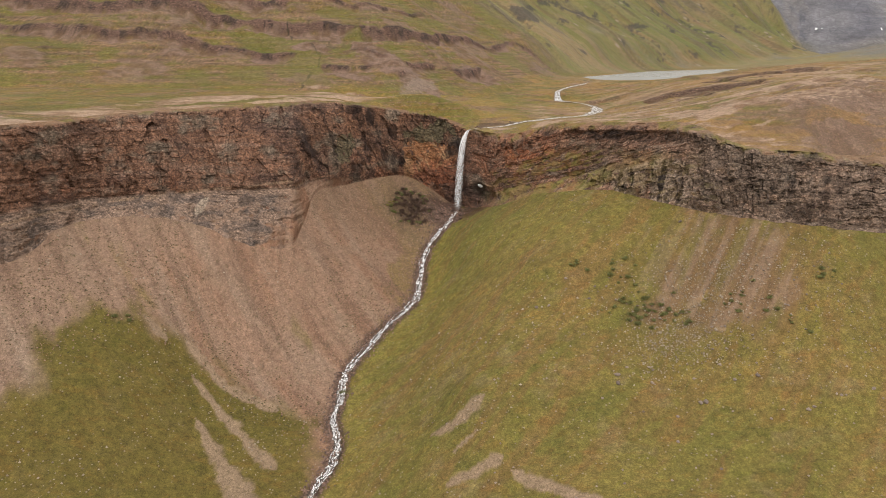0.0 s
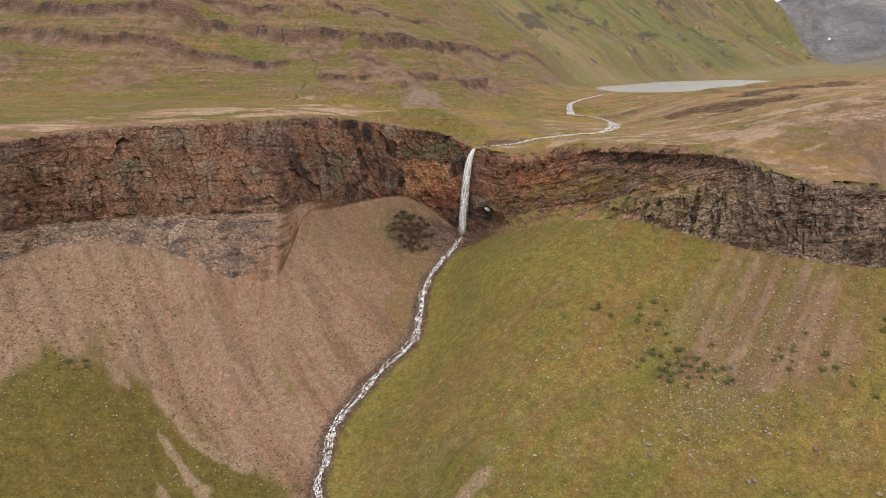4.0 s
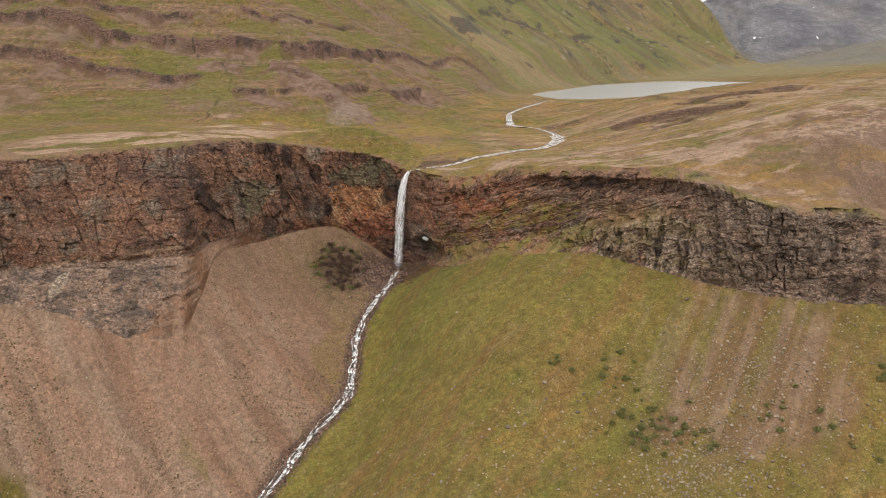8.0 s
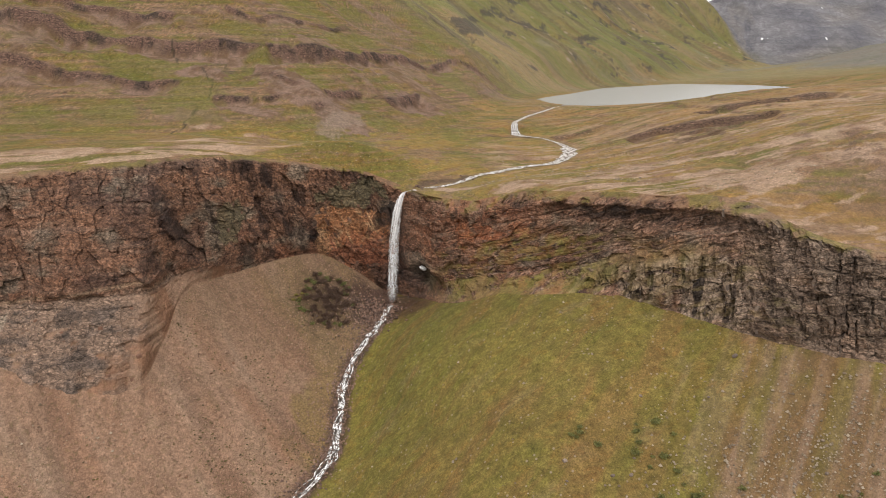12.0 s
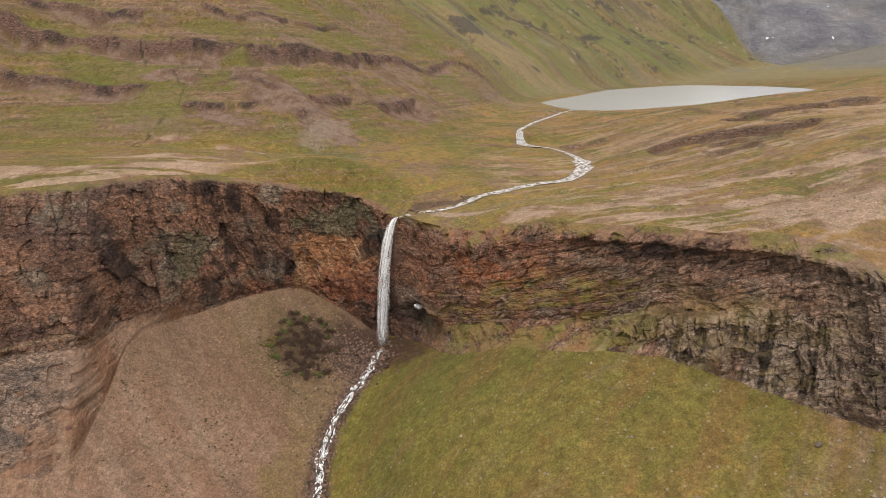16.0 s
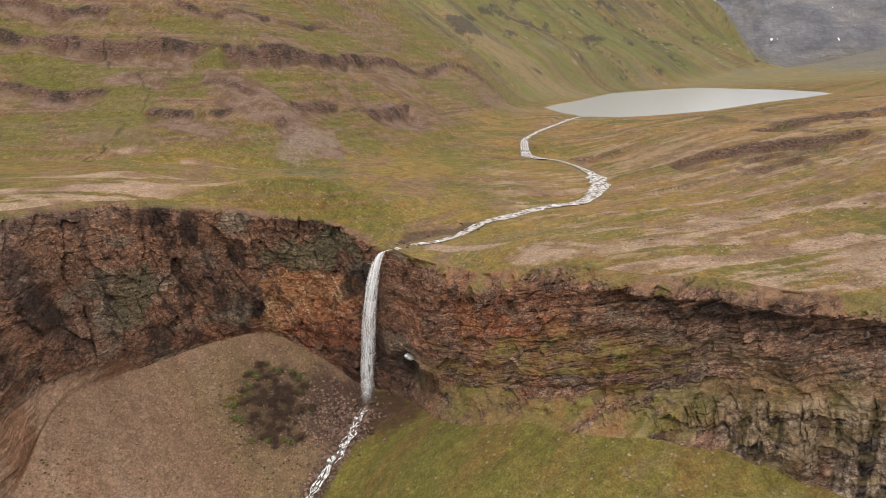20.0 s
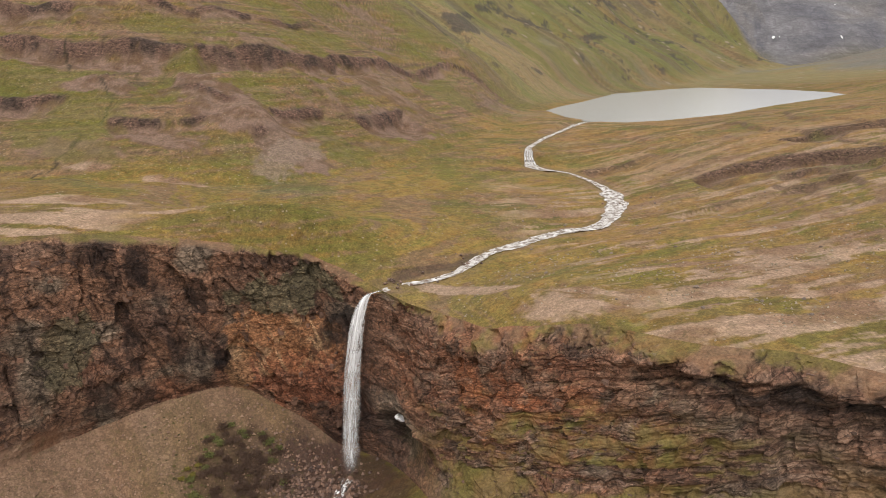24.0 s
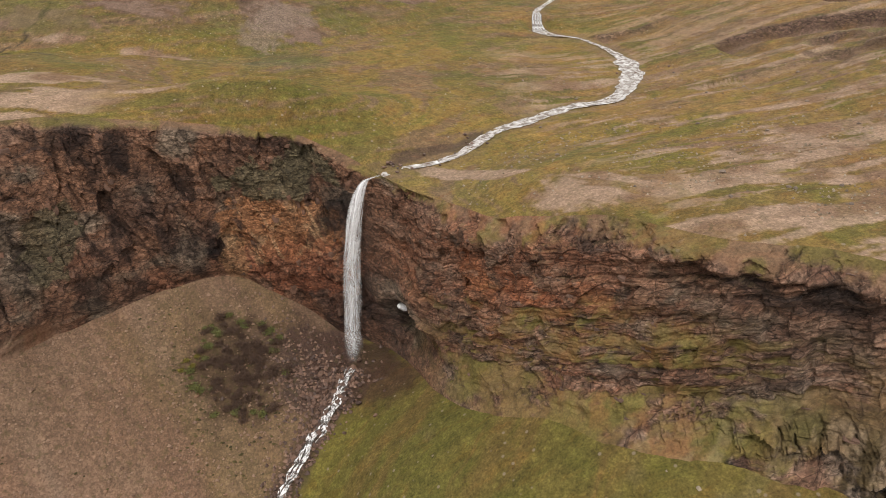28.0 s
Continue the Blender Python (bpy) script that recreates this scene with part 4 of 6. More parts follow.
def cover_cliff(x, y, z, nz, sink):
    west = ramp(26, 18, x)
    strata = fbm(x / 30, y / 30, 3, 601, dip / 1.5)
    big = fbm(x / 14, y / 14, 4, 603, z / 10)
    rgb = mix(np.broadcast_to(RED_ROCK, (*x.shape, 3)), DARK_ROCK, ramp(-0.1, 0.45, big))
    rgb = mix(rgb, srgb(146, 112, 92), 0.85 * ramp(20, 34, x) * ramp(-0.2, 0.3, fbm(x / 10, y / 10, 4, 604, z / 7)))
    rgb = mix(rgb, PINK_ROCK, 0.5 * ramp(0.05, 0.45, strata))
    rgb = mix(rgb, GREY_ROCK, 0.8 * ramp(0.05, 0.5, fbm(x / 9, y / 9, 4, 605, z / 6)))
    rgb = mix(rgb, srgb(146, 94, 68), 0.5 * west * ramp(0.0, 0.45, fbm(x / 8, y / 8, 4, 606, z / 7)) * ramp(-35, -55, z))
    # every face weathers in its own way; crevice shade is painted along the joints
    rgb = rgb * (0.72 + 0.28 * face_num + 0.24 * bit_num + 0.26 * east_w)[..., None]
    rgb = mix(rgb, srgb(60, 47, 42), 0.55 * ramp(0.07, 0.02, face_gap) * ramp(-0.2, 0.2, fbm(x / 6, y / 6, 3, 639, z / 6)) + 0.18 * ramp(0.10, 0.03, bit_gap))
    # dark runs down the western wall: the shade of its gullies, put into colour
    runs = ramp(0.30, 0.48, ridged((x + 0.45 * (z + 40)) / 9 + 0.3 * fbm(x / 3, y / 3, 4, 641, z / 3), y / 40, 3, 607, z / 40)) * west * ramp(-75, -60, x)
    rgb = mix(rgb, srgb(60, 46, 42), 0.6 * runs * ramp(-0.15, 0.15, fbm(x / 6, y / 6, 3, 608, z / 8)))
    for n, (line, w) in enumerate([([(-37, -23), (-35, -33)], 1.8), ([(-30.5, -24), (-28, -33)], 0.9), ([(-26, -31), (-24, -42), (-20, -55)], 1.1), ([(-19, -34), (-17.5, -42)], 1.5), ([(-15, -48), (-12.5, -57)], 1.2),
                                    ([(-42, -38), (-39.5, -50)], 0.9), ([(-33, -36), (-30, -50), (-27, -60)], 0.8), ([(-60, -30), (-55, -48)], 1.0), ([(-51, -26), (-46, -40), (-44, -54)], 0.9), ([(-8, -27), (-7, -33)], 0.7)]):
        gut = trail(x + 1.6 * fbm(x / 2.5, z / 2.5, 4, 643, gain=0.6), z, line, w, w * 0.7, 160 + n)
        rgb = mix(rgb, srgb(62, 48, 42), 0.6 * gut * west)
    # grey bedded rock low on the far western wall, under one pale bed
    low = ramp(-55.5, -57.5, z + 0.8 * fbm(x / 8, y / 8, 3, 609)) * ramp(-48, -62, x)
    rgb = mix(rgb, mix(np.broadcast_to(srgb(170, 142, 122), rgb.shape), srgb(132, 114, 102), ramp(-0.05, 0.4, fbm(x / 7, y / 7, 4, 611, z / 2.5))), low)
    bed = np.exp(-((z + 56.3 - 0.06 * (x + 100) * (x < -60) + 0.5 * fbm(x / 6, y / 6, 3, 613)) / 0.55) ** 2) * ramp(-45, -58, x)
    rgb = mix(rgb, srgb(176, 146, 118), 0.75 * bed * ramp(-0.5, 0.1, fbm(x / 5, y / 5, 3, 615)))
    # tones of single faces; the slots and hollows among them are shade painted dark
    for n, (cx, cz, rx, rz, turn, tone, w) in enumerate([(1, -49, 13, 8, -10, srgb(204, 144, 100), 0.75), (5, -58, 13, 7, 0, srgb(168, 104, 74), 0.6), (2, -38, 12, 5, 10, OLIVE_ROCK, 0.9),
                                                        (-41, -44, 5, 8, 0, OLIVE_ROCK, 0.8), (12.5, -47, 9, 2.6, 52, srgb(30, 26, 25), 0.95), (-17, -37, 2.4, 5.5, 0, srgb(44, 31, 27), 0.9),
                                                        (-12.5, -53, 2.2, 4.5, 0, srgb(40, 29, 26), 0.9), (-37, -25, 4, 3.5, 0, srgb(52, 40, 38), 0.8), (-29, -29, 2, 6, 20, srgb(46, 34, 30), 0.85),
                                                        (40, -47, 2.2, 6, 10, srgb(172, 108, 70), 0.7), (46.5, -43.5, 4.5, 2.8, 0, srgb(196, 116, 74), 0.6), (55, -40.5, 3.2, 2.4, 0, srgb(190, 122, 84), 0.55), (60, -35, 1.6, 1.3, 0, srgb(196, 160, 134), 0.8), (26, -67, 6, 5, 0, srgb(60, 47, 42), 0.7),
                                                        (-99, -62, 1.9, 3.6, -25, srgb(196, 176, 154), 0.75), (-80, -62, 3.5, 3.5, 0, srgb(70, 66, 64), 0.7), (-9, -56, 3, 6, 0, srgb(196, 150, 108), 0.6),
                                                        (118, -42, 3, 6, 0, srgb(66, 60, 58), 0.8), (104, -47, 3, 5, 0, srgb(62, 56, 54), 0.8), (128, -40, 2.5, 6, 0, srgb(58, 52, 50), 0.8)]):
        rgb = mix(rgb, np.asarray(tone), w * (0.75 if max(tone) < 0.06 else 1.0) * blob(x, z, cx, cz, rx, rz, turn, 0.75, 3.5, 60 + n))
    # pale joints in the orange face
    vein = ramp(0.5, 0.8, ridged((x + 0.5 * z) / 4, (z - 0.5 * x) / 9, 3, 617)) * blob(x, z, -1, -50, 13, 9, 0, 0.4, 4, 90)
    rgb = mix(rgb, srgb(214, 172, 130), 0.75 * vein)
    # the eastern crag is paler and greyer
    crag = np.clip(ramp(90, 106, x), 0, 1)
    rgb = mix(rgb, mix(np.broadcast_to(srgb(166, 144, 126), rgb.shape), srgb(104, 90, 80), ramp(0.0, 0.4, fbm((x - y) / 4, (x + y) / 20, 4, 619, z / 9))), 0.8 * crag)
    # thin pale beds above the mossy ledge of the eastern wall
    beds = ramp(0.1, 0.35, fbm(x / 20, y / 20, 3, 651, dip / 0.5)) * ramp(30, 44, x) * ramp(-51.0, -50.0, dip) * ramp(-46.0, -48.0, dip)
    rgb = mix(rgb, srgb(176, 150, 132), 0.55 * beds)
    # dark and grey blotches drawn out along the eastern beds
    blot = fbm(x / 6, y / 6, 5, 655, dip / 2.2, gain=0.6) * ramp(28, 40, x)
    rgb = mix(rgb, srgb(100, 82, 70), 0.6 * ramp(0.08, 0.3, blot))
    rgb = mix(rgb, srgb(186, 152, 128), 0.5 * ramp(0.1, 0.32, -blot))
    columns = fbm((x - y) / 2.6, (x + y) / 14, 4, 657, z / 9, gain=0.6)
    rgb = mix(rgb, mix(np.broadcast_to(srgb(196, 172, 150), rgb.shape), srgb(84, 74, 68), ramp(0.0, 0.2, columns)), 0.95 * low_tier * ramp(-0.3, 0.1, fbm(x / 9, y / 9, 3, 659)))
    # a dark bed under the eastern rim's turf, with its overhang's shade painted in
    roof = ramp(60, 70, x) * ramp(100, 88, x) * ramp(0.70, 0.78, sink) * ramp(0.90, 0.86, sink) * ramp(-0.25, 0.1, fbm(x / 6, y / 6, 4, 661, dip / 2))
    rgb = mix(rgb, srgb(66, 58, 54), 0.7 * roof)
    # turf on the ledges
    ledge = ramp(0.86, 1.02, nz + 0.30 * fbm(x / 7, y / 7, 4, 621, z / 5) + 0.12 * ramp(0.9, 1.0, sink))
    ledge = ledge * np.maximum(ramp(24, 34, x), 0.45 * ramp(0.93, 1, sink)) * (1 - 0.5 * crag)
    moss = ramp(-0.1, 0.22, fbm(x / 7, y / 7, 5, 653, dip / 2.0, gain=0.65) - 0.05 + 0.35 * (ramp(-58.0, -55.0, dip) * ramp(-49.5, -51.5, dip) + 0.8 * ramp(-47.6, -46.8, dip) * ramp(-45.6, -46.2, dip))) * ramp(26, 40, x) * ramp(115, 96, x) * ramp(0.7, 0.5, sink)
    ledge = np.maximum(ledge * (1 - 0.6 * ramp(64, 78, x)) * (0.25 + 0.75 * ramp(-45, -49, dip)), 0.8 * moss * (1 - 0.4 * ramp(66, 80, x)))
    rgb = mix(rgb, mix(np.broadcast_to(srgb(152, 128, 76), rgb.shape), srgb(140, 132, 62), ramp(-0.1, 0.3, fbm(x / 6, y / 6, 3, 623))), 0.9 * ledge)
    rim_turf = ramp(0.965 - 0.05 * ramp(22, 34, x), 0.99 - 0.03 * ramp(22, 34, x), sink + (0.03 + 0.10 * ramp(22, 34, x)) * fbm(x / 5, y / 5, 5, 625, gain=0.65))
    rgb = mix(rgb, mix(np.broadcast_to(srgb(150, 118, 90), rgb.shape), srgb(132, 120, 62), ramp(0.0, 0.25, fbm(x / 6, y / 6, 4, 629))), 0.75 * rim_turf)
    # scree lies over part of the grey bench
    ragged = fbm(x / 7, y / 7, 5, 663, z / 4, gain=0.62)
    laid = np.maximum(ramp(-71, -60, x + 12 * ragged) * ramp(-56.5, -59, z + 1.5 * ragged), 0.9 * ramp(0.2, 0.4, ragged + 0.25 * ramp(-70, -78, z)) * ramp(-59, -63, z)) * ramp(-40, -46, x)
    rgb = mix(rgb, mix(np.broadcast_to(SCREE, rgb.shape), SCREE_RED, ramp(-0.2, 0.3, fbm(x / 5, y / 5, 3, 665))), laid)
    # rust along the upper beds beside the fall
    rust = ramp(0.0, 0.3, fbm(x / 5, y / 5, 5, 667, dip / 3.0, gain=0.62) + 0.12) * ramp(22, 28, x) * ramp(74, 58, x) * ramp(-60, -54, z)
    rgb = mix(rgb, srgb(180, 114, 80), 0.35 * rust)
    wet = np.exp(-((x - 21) / 9) ** 2) * ramp(-34, -44, z)
    rgb = mix(rgb, WET_ROCK, 0.25 * wet * ramp(-0.3, 0.3, fbm(x / 5, y / 5, 3, 627, z / 8)))
    ledge = np.maximum(ledge, rim_turf)
    return rgb, np.maximum(0.25 * ledge, laid), 1 - np.maximum(ledge, laid), wet, dip


def paint(me, rgb, stony, rock, wet, bed):
    rgb = np.clip(rgb, 0.002, 0.9)
    n = rgb.reshape(-1, 3).shape[0]
    tone = me.attributes.new("tone", "FLOAT_COLOR", "POINT")
    tone.data.foreach_set("color", np.c_[rgb.reshape(-1, 3), np.ones(n)].astype(np.float32).ravel())
    kind = me.attributes.new("grain", "FLOAT_COLOR", "POINT")
    kind.data.foreach_set("color", np.c_[stony.ravel(), rock.ravel(), wet.ravel(), bed.ravel()].astype(np.float32).ravel())
    return me


# ---- materials ----
def nodes_of(name):
    m = bpy.data.materials.new(name)
    m.use_nodes = True
    return m, m.node_tree.nodes, m.node_tree.links, m.node_tree.nodes["Principled BSDF"]


class Shade:
    """Short names for the nodes of one material."""

    def __init__(self, name):
        self.m, self.n, self.l, self.out = nodes_of(name)

    def put(self, socket, value):
        if isinstance(value, bpy.types.NodeSocket):
            self.l.new(value, socket)
        else:
            socket.default_value = value

    def math(self, op, a, b=0.0, clamp=False):
        n = self.n.new("ShaderNodeMath")
        n.operation, n.use_clamp = op, clamp
        self.put(n.inputs[0], a), self.put(n.inputs[1], b)
        return n.outputs[0]

    def place(self, sx=1.0, sy=1.0, sz=1.0, uv=False):
        n = self.n.new("ShaderNodeMapping")
        n.inputs["Scale"].default_value = (sx, sy, sz)
        src = self.n.new("ShaderNodeUVMap" if uv else "ShaderNodeNewGeometry")
        self.l.new(src.outputs["UV" if uv else "Position"], n.inputs["Vector"])
        return n.outputs[0]

    def noise(self, where, scale, detail=4.0, rough=0.55, warp=0.0):
        n = self.n.new("ShaderNodeTexNoise")
        self.put(n.inputs["Vector"], where)
        n.inputs["Scale"].default_value, n.inputs["Detail"].default_value = scale, detail
        n.inputs["Roughness"].default_value, n.inputs["Distortion"].default_value = rough, warp
        return n.outputs["Fac"]

    def cells(self, where, scale, feature="F1", out="Distance"):
        n = self.n.new("ShaderNodeTexVoronoi")
        n.feature = feature
        self.put(n.inputs["Vector"], where)
        n.inputs["Scale"].default_value = scale
        return n.outputs[out]

    def span(self, v, a, b, c=0.0, d=1.0):
        n = self.n.new("ShaderNodeMapRange")
        self.put(n.inputs["Value"], v)
        for key, val in (("From Min", a), ("From Max", b), ("To Min", c), ("To Max", d)):
            self.put(n.inputs[key], val)
        return n.outputs[0]

    def blend(self, a, b, w, kind="MIX"):
        n = self.n.new("ShaderNodeMix")
        n.data_type, n.blend_type = "RGBA", kind
        self.put(n.inputs[0], w), self.put(n.inputs[6], a), self.put(n.inputs[7], b)
        return n.outputs[2]

    def attribute(self, name):
        n = self.n.new("ShaderNodeAttribute")
        n.attribute_name = name
        return n.outputs["Color"]

    def bedded(self, name, sx, sz):
        """World x and y with the bed's own height, which the sheet carries."""
        n = self.n.new("ShaderNodeAttribute")
        n.attribute_name = name
        g = self.n.new("ShaderNodeNewGeometry")
        a = self.n.new("ShaderNodeSeparateXYZ")
        self.l.new(g.outputs["Position"], a.inputs[0])
        c = self.n.new("ShaderNodeCombineXYZ")
        self.put(c.inputs[0], self.math("MULTIPLY", a.outputs[0], sx)), self.put(c.inputs[1], self.math("MULTIPLY", a.outputs[1], sx))
        self.put(c.inputs[2], self.math("MULTIPLY", n.outputs["Alpha"], sz))
        return c.outputs[0]

    def split(self, c):
        n = self.n.new("ShaderNodeSeparateColor")
        self.l.new(c, n.inputs[0])
        return n.outputs

    def grey(self, v):
        n = self.n.new("ShaderNodeCombineColor")
        for k in range(3):
            self.put(n.inputs[k], v)
        return n.outputs[0]

    def bump(self, h, strength, distance, before=None):
        n = self.n.new("ShaderNodeBump")
        n.inputs["Strength"].default_value, n.inputs["Distance"].default_value = strength, distance
        self.put(n.inputs["Height"], h)
        if before is not None:
            self.l.new(before, n.inputs["Normal"])
        return n.outputs[0]


def ground_material(name, scale=1.0, contrast=1.0):
    """Turf, stones and bedrock, told apart by the sheet's own cover."""
    s = Shade(name)
    tone, (stony, rock, wet) = s.attribute("tone"), s.split(s.attribute("grain"))[:3]
    p = s.place()
    # turf: clumps and dry tufts
    fine, mid = s.noise(p, 2.6 / scale, 5, 0.7), s.noise(p, 0.35 / scale, 4, 0.6)
    tuss = s.span(s.split(s.cells(p, 1.7 / scale, "F1", "Color"))[0], 0, 1, 0.86, 1.14)
    turf_v = s.math("MULTIPLY", s.math("MULTIPLY", s.span(fine, 0.32, 0.68, 0.62, 1.38), s.span(s.noise(p, 0.9 / scale, 3, 0.6), 0.34, 0.66, 0.84, 1.16)), s.span(mid, 0.3, 0.7, 0.76, 1.24))
    turf_v = s.math("MULTIPLY", turf_v, tuss)
    # stones: two sizes of chips, each with its own tone
    c1, c2 = s.cells(p, 1.5 / scale, "F1", "Color"), s.cells(p, 3.6 / scale, "F1", "Color")
    e1 = s.span(s.cells(p, 1.5 / scale), 0.2, 0.75, 1.05, 0.88)
    stone_v = s.math("MULTIPLY", s.math("MULTIPLY", s.span(s.split(c1)[0], 0, 1, 0.84, 1.16), s.span(s.split(c2)[1], 0, 1, 0.76, 1.24)), s.math("MULTIPLY", e1, s.span(mid, 0.3, 0.7, 0.86, 1.14)))
    # bedrock: beds, joints, weathering
    bed = s.noise(s.bedded("grain", 0.6, 1.2), 0.9 / scale, 5, 0.65, 0.8)
    wear = s.noise(p, 1.1 / scale, 7, 0.78)
    crack = s.span(s.cells(s.bedded("grain", 0.5, 1.1), 0.8 / scale, "DISTANCE_TO_EDGE"), 0.0, 0.05, 0.42, 1.0)
    thin = s.noise(s.bedded("grain", 0.16, 2.2), 1.0 / scale, 4, 0.7, 0.5)
    f1 = s.span(s.split(s.cells(s.bedded("grain", 0.8, 1.5), 1.1 / scale, "F1", "Color"))[0], 0, 1, 0.68, 1.32)
    f2 = s.span(s.split(s.cells(s.bedded("grain", 0.8, 1.7), 3.0 / scale, "F1", "Color"))[1], 0, 1, 0.66, 1.34)
    rock_v = s.math("MULTIPLY", s.math("MULTIPLY", s.span(bed, 0.3, 0.7, 0.7, 1.3), s.math("MULTIPLY", s.span(thin, 0.3, 0.7, 0.86, 1.14), s.span(wear, 0.28, 0.72, 0.45, 1.55))), crack)
    rock_v = s.math("MULTIPLY", rock_v, s.math("MULTIPLY", f1, f2))
    v = s.blend(s.blend(s.grey(turf_v), s.grey(stone_v), stony), s.grey(rock_v), rock)
    v = s.blend((1, 1, 1, 1), v, contrast)
    col = s.blend(tone, v, 1.0, "MULTIPLY")
    # heath: brown and green weave through one another at a few metres
    weave = s.noise(s.place(0.7, 1.6, 1.0), 0.22 / scale, 5, 0.65, 0.6)
    turfy = s.math("MULTIPLY", s.span(stony, 0.5, 0.0), s.span(rock, 0.5, 0.0))
    col = s.blend(col, s.blend(col, (1.08, 0.95, 0.90, 1), 1.0, "MULTIPLY"), s.math("MULTIPLY", s.span(weave, 0.52, 0.64), turfy))
    col = s.blend(col, s.blend(col, (0.90, 0.95, 0.80, 1), 1.0, "MULTIPLY"), s.math("MULTIPLY", s.span(weave, 0.46, 0.34), turfy))
    # a few pale lichened stones in the turf, green flecks among the stones
    fleck = s.math("MULTIPLY", s.span(s.noise(p, 0.9 / scale, 3, 0.5), 0.56, 0.66), s.span(stony, 0.4, 0.9, 0.0, 0.3))
    col = s.blend(col, (*srgb(96, 92, 46), 1), fleck)
    pebble = s.math("MULTIPLY", s.span(s.cells(p, 0.42 / scale), 0.15, 0.09), s.span(stony, 0.5, 0.0, 0.0, 0.7))
    col = s.blend(col, (*srgb(176, 158, 136), 1), s.math("MULTIPLY", pebble, s.span(rock, 0.4, 0.0)))
    s.put(s.out.inputs["Base Color"], col)
    s.put(s.out.inputs["Roughness"], s.span(wet, 0, 1, 0.95, 0.5))
    s.out.inputs["Specular IOR Level"].default_value = 0.25
    h = s.math("ADD", s.math("MULTIPLY", fine, 0.5), s.math("MULTIPLY", s.math("MULTIPLY", e1, stony), 0.6))
    h = s.math("ADD", h, s.math("MULTIPLY", s.math("ADD", s.math("MULTIPLY", wear, 1.6), s.math("ADD", s.math("MULTIPLY", thin, 1.2), bed)), rock))
    s.put(s.out.inputs["Normal"], s.bump(h, 0.9, 0.5 * scale))
    return s.m


def rock_material(name, a, b, rough=0.9):
    s = Shade(name)
    p = s.place()
    n = s.n.new("ShaderNodeObjectInfo")
    v = s.noise(p, 3.0, 6, 0.7)
    col = s.blend((*a, 1), (*b, 1), s.span(s.math("ADD", s.math("MULTIPLY", n.outputs["Random"], 0.7), s.math("MULTIPLY", v, 0.5)), 0.2, 0.95))
    col = s.blend(col, s.grey(s.span(s.noise(p, 9.0, 4, 0.6), 0.3, 0.7, 0.7, 1.25)), 1.0, "MULTIPLY")
    s.put(s.out.inputs["Base Color"], col)
    s.out.inputs["Roughness"].default_value = rough
    s.put(s.out.inputs["Normal"], s.bump(v, 0.6, 0.15))
    return s.m


def stuff_material(name, a, b, rough=0.95):
    """Many pieces in one mesh, each with its own tone."""
    s = Shade(name)
    g = s.n.new("ShaderNodeNewGeometry")
    s.put(s.out.inputs["Base Color"], s.blend((*a, 1), (*b, 1), g.outputs["Random Per Island"]))
    s.out.inputs["Roughness"].default_value = rough
    return s.m


def water_material(name, foam_from, foam_to, deep, rough, along_flow, rip=0.3):
    """Moving water: dark and glossy, broken by white water that is drawn out along the flow."""
    s = Shade(name)
    p = s.place(*along_flow, 1.0, uv=True)
    f = s.noise(p, 1.0, 5, 0.65, 0.6)
    foam = s.span(f, foam_from, foam_to)
    s.put(s.out.inputs["Base Color"], s.blend((*deep, 1), (0.80, 0.80, 0.79, 1), foam))
    s.put(s.out.inputs["Roughness"], s.span(foam, 0, 1, rough, 0.7))
    s.out.inputs["IOR"].default_value = 1.33
    s.put(s.out.inputs["Normal"], s.bump(s.noise(p, 2.2, 4, 0.6), rip, 0.3))
    return s.m


def fall_material():
    s = Shade("falling_water")
    p = s.place(5.0, 0.8, 1.0, uv=True)
    veil = s.noise(p, 1.0, 4, 0.55, 0.4)
    u = s.n.new("ShaderNodeUVMap")
    sep = s.n.new("ShaderNodeSeparateXYZ")
    s.l.new(u.outputs[0], sep.inputs[0])
    side = s.math("SUBTRACT", 1.0, s.math("POWER", s.math("ABSOLUTE", s.math("SUBTRACT", s.math("MULTIPLY", sep.outputs[0], 2.0), 1.0)), 2.5))
    end = s.n.new("ShaderNodeAttribute")
    end.attribute_name = "thin"
    a = s.math("MULTIPLY", s.math("MULTIPLY", s.span(veil, 0.30, 0.68, 0.0, 0.72), side), end.outputs["Fac"], True)
    s.out.inputs["Base Color"].default_value = (0.86, 0.86, 0.86, 1)
    s.out.inputs["Roughness"].default_value = 0.8
    s.put(s.out.inputs["Alpha"], a)
    return s.m


def lake_material():
    s = Shade("lake_water")
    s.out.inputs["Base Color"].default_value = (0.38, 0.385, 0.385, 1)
    s.out.inputs["Roughness"].default_value, s.out.inputs["IOR"].default_value = 0.2, 1.33
    p = s.place(1.0, 1.0, 1.0)
    s.put(s.out.inputs["Normal"], s.bump(s.noise(p, 0.22, 5, 0.65), 0.5, 0.5))
    return s.m


GROUND = ground_material("ground_cover")
GROUND_FAR = ground_material("far_ground_cover", 14.0, 0.28)
CLIFF = ground_material("cliff_rock", 1.0, 1.0)
BOULDER = rock_material("boulder_rock", srgb(120, 104, 92), srgb(176, 156, 138))
BOULDER_WET = rock_material("wet_boulder_rock", srgb(76, 56, 48), srgb(150, 116, 96), 0.55)
BOULDER_RED = rock_material("scree_rock", srgb(140, 102, 78), srgb(186, 146, 116))
CHIPS = stuff_material("loose_chips", srgb(134, 104, 84), srgb(186, 152, 126))
WET_CHIPS = stuff_material("wet_chips", srgb(84, 62, 54), srgb(168, 132, 110), 0.6)
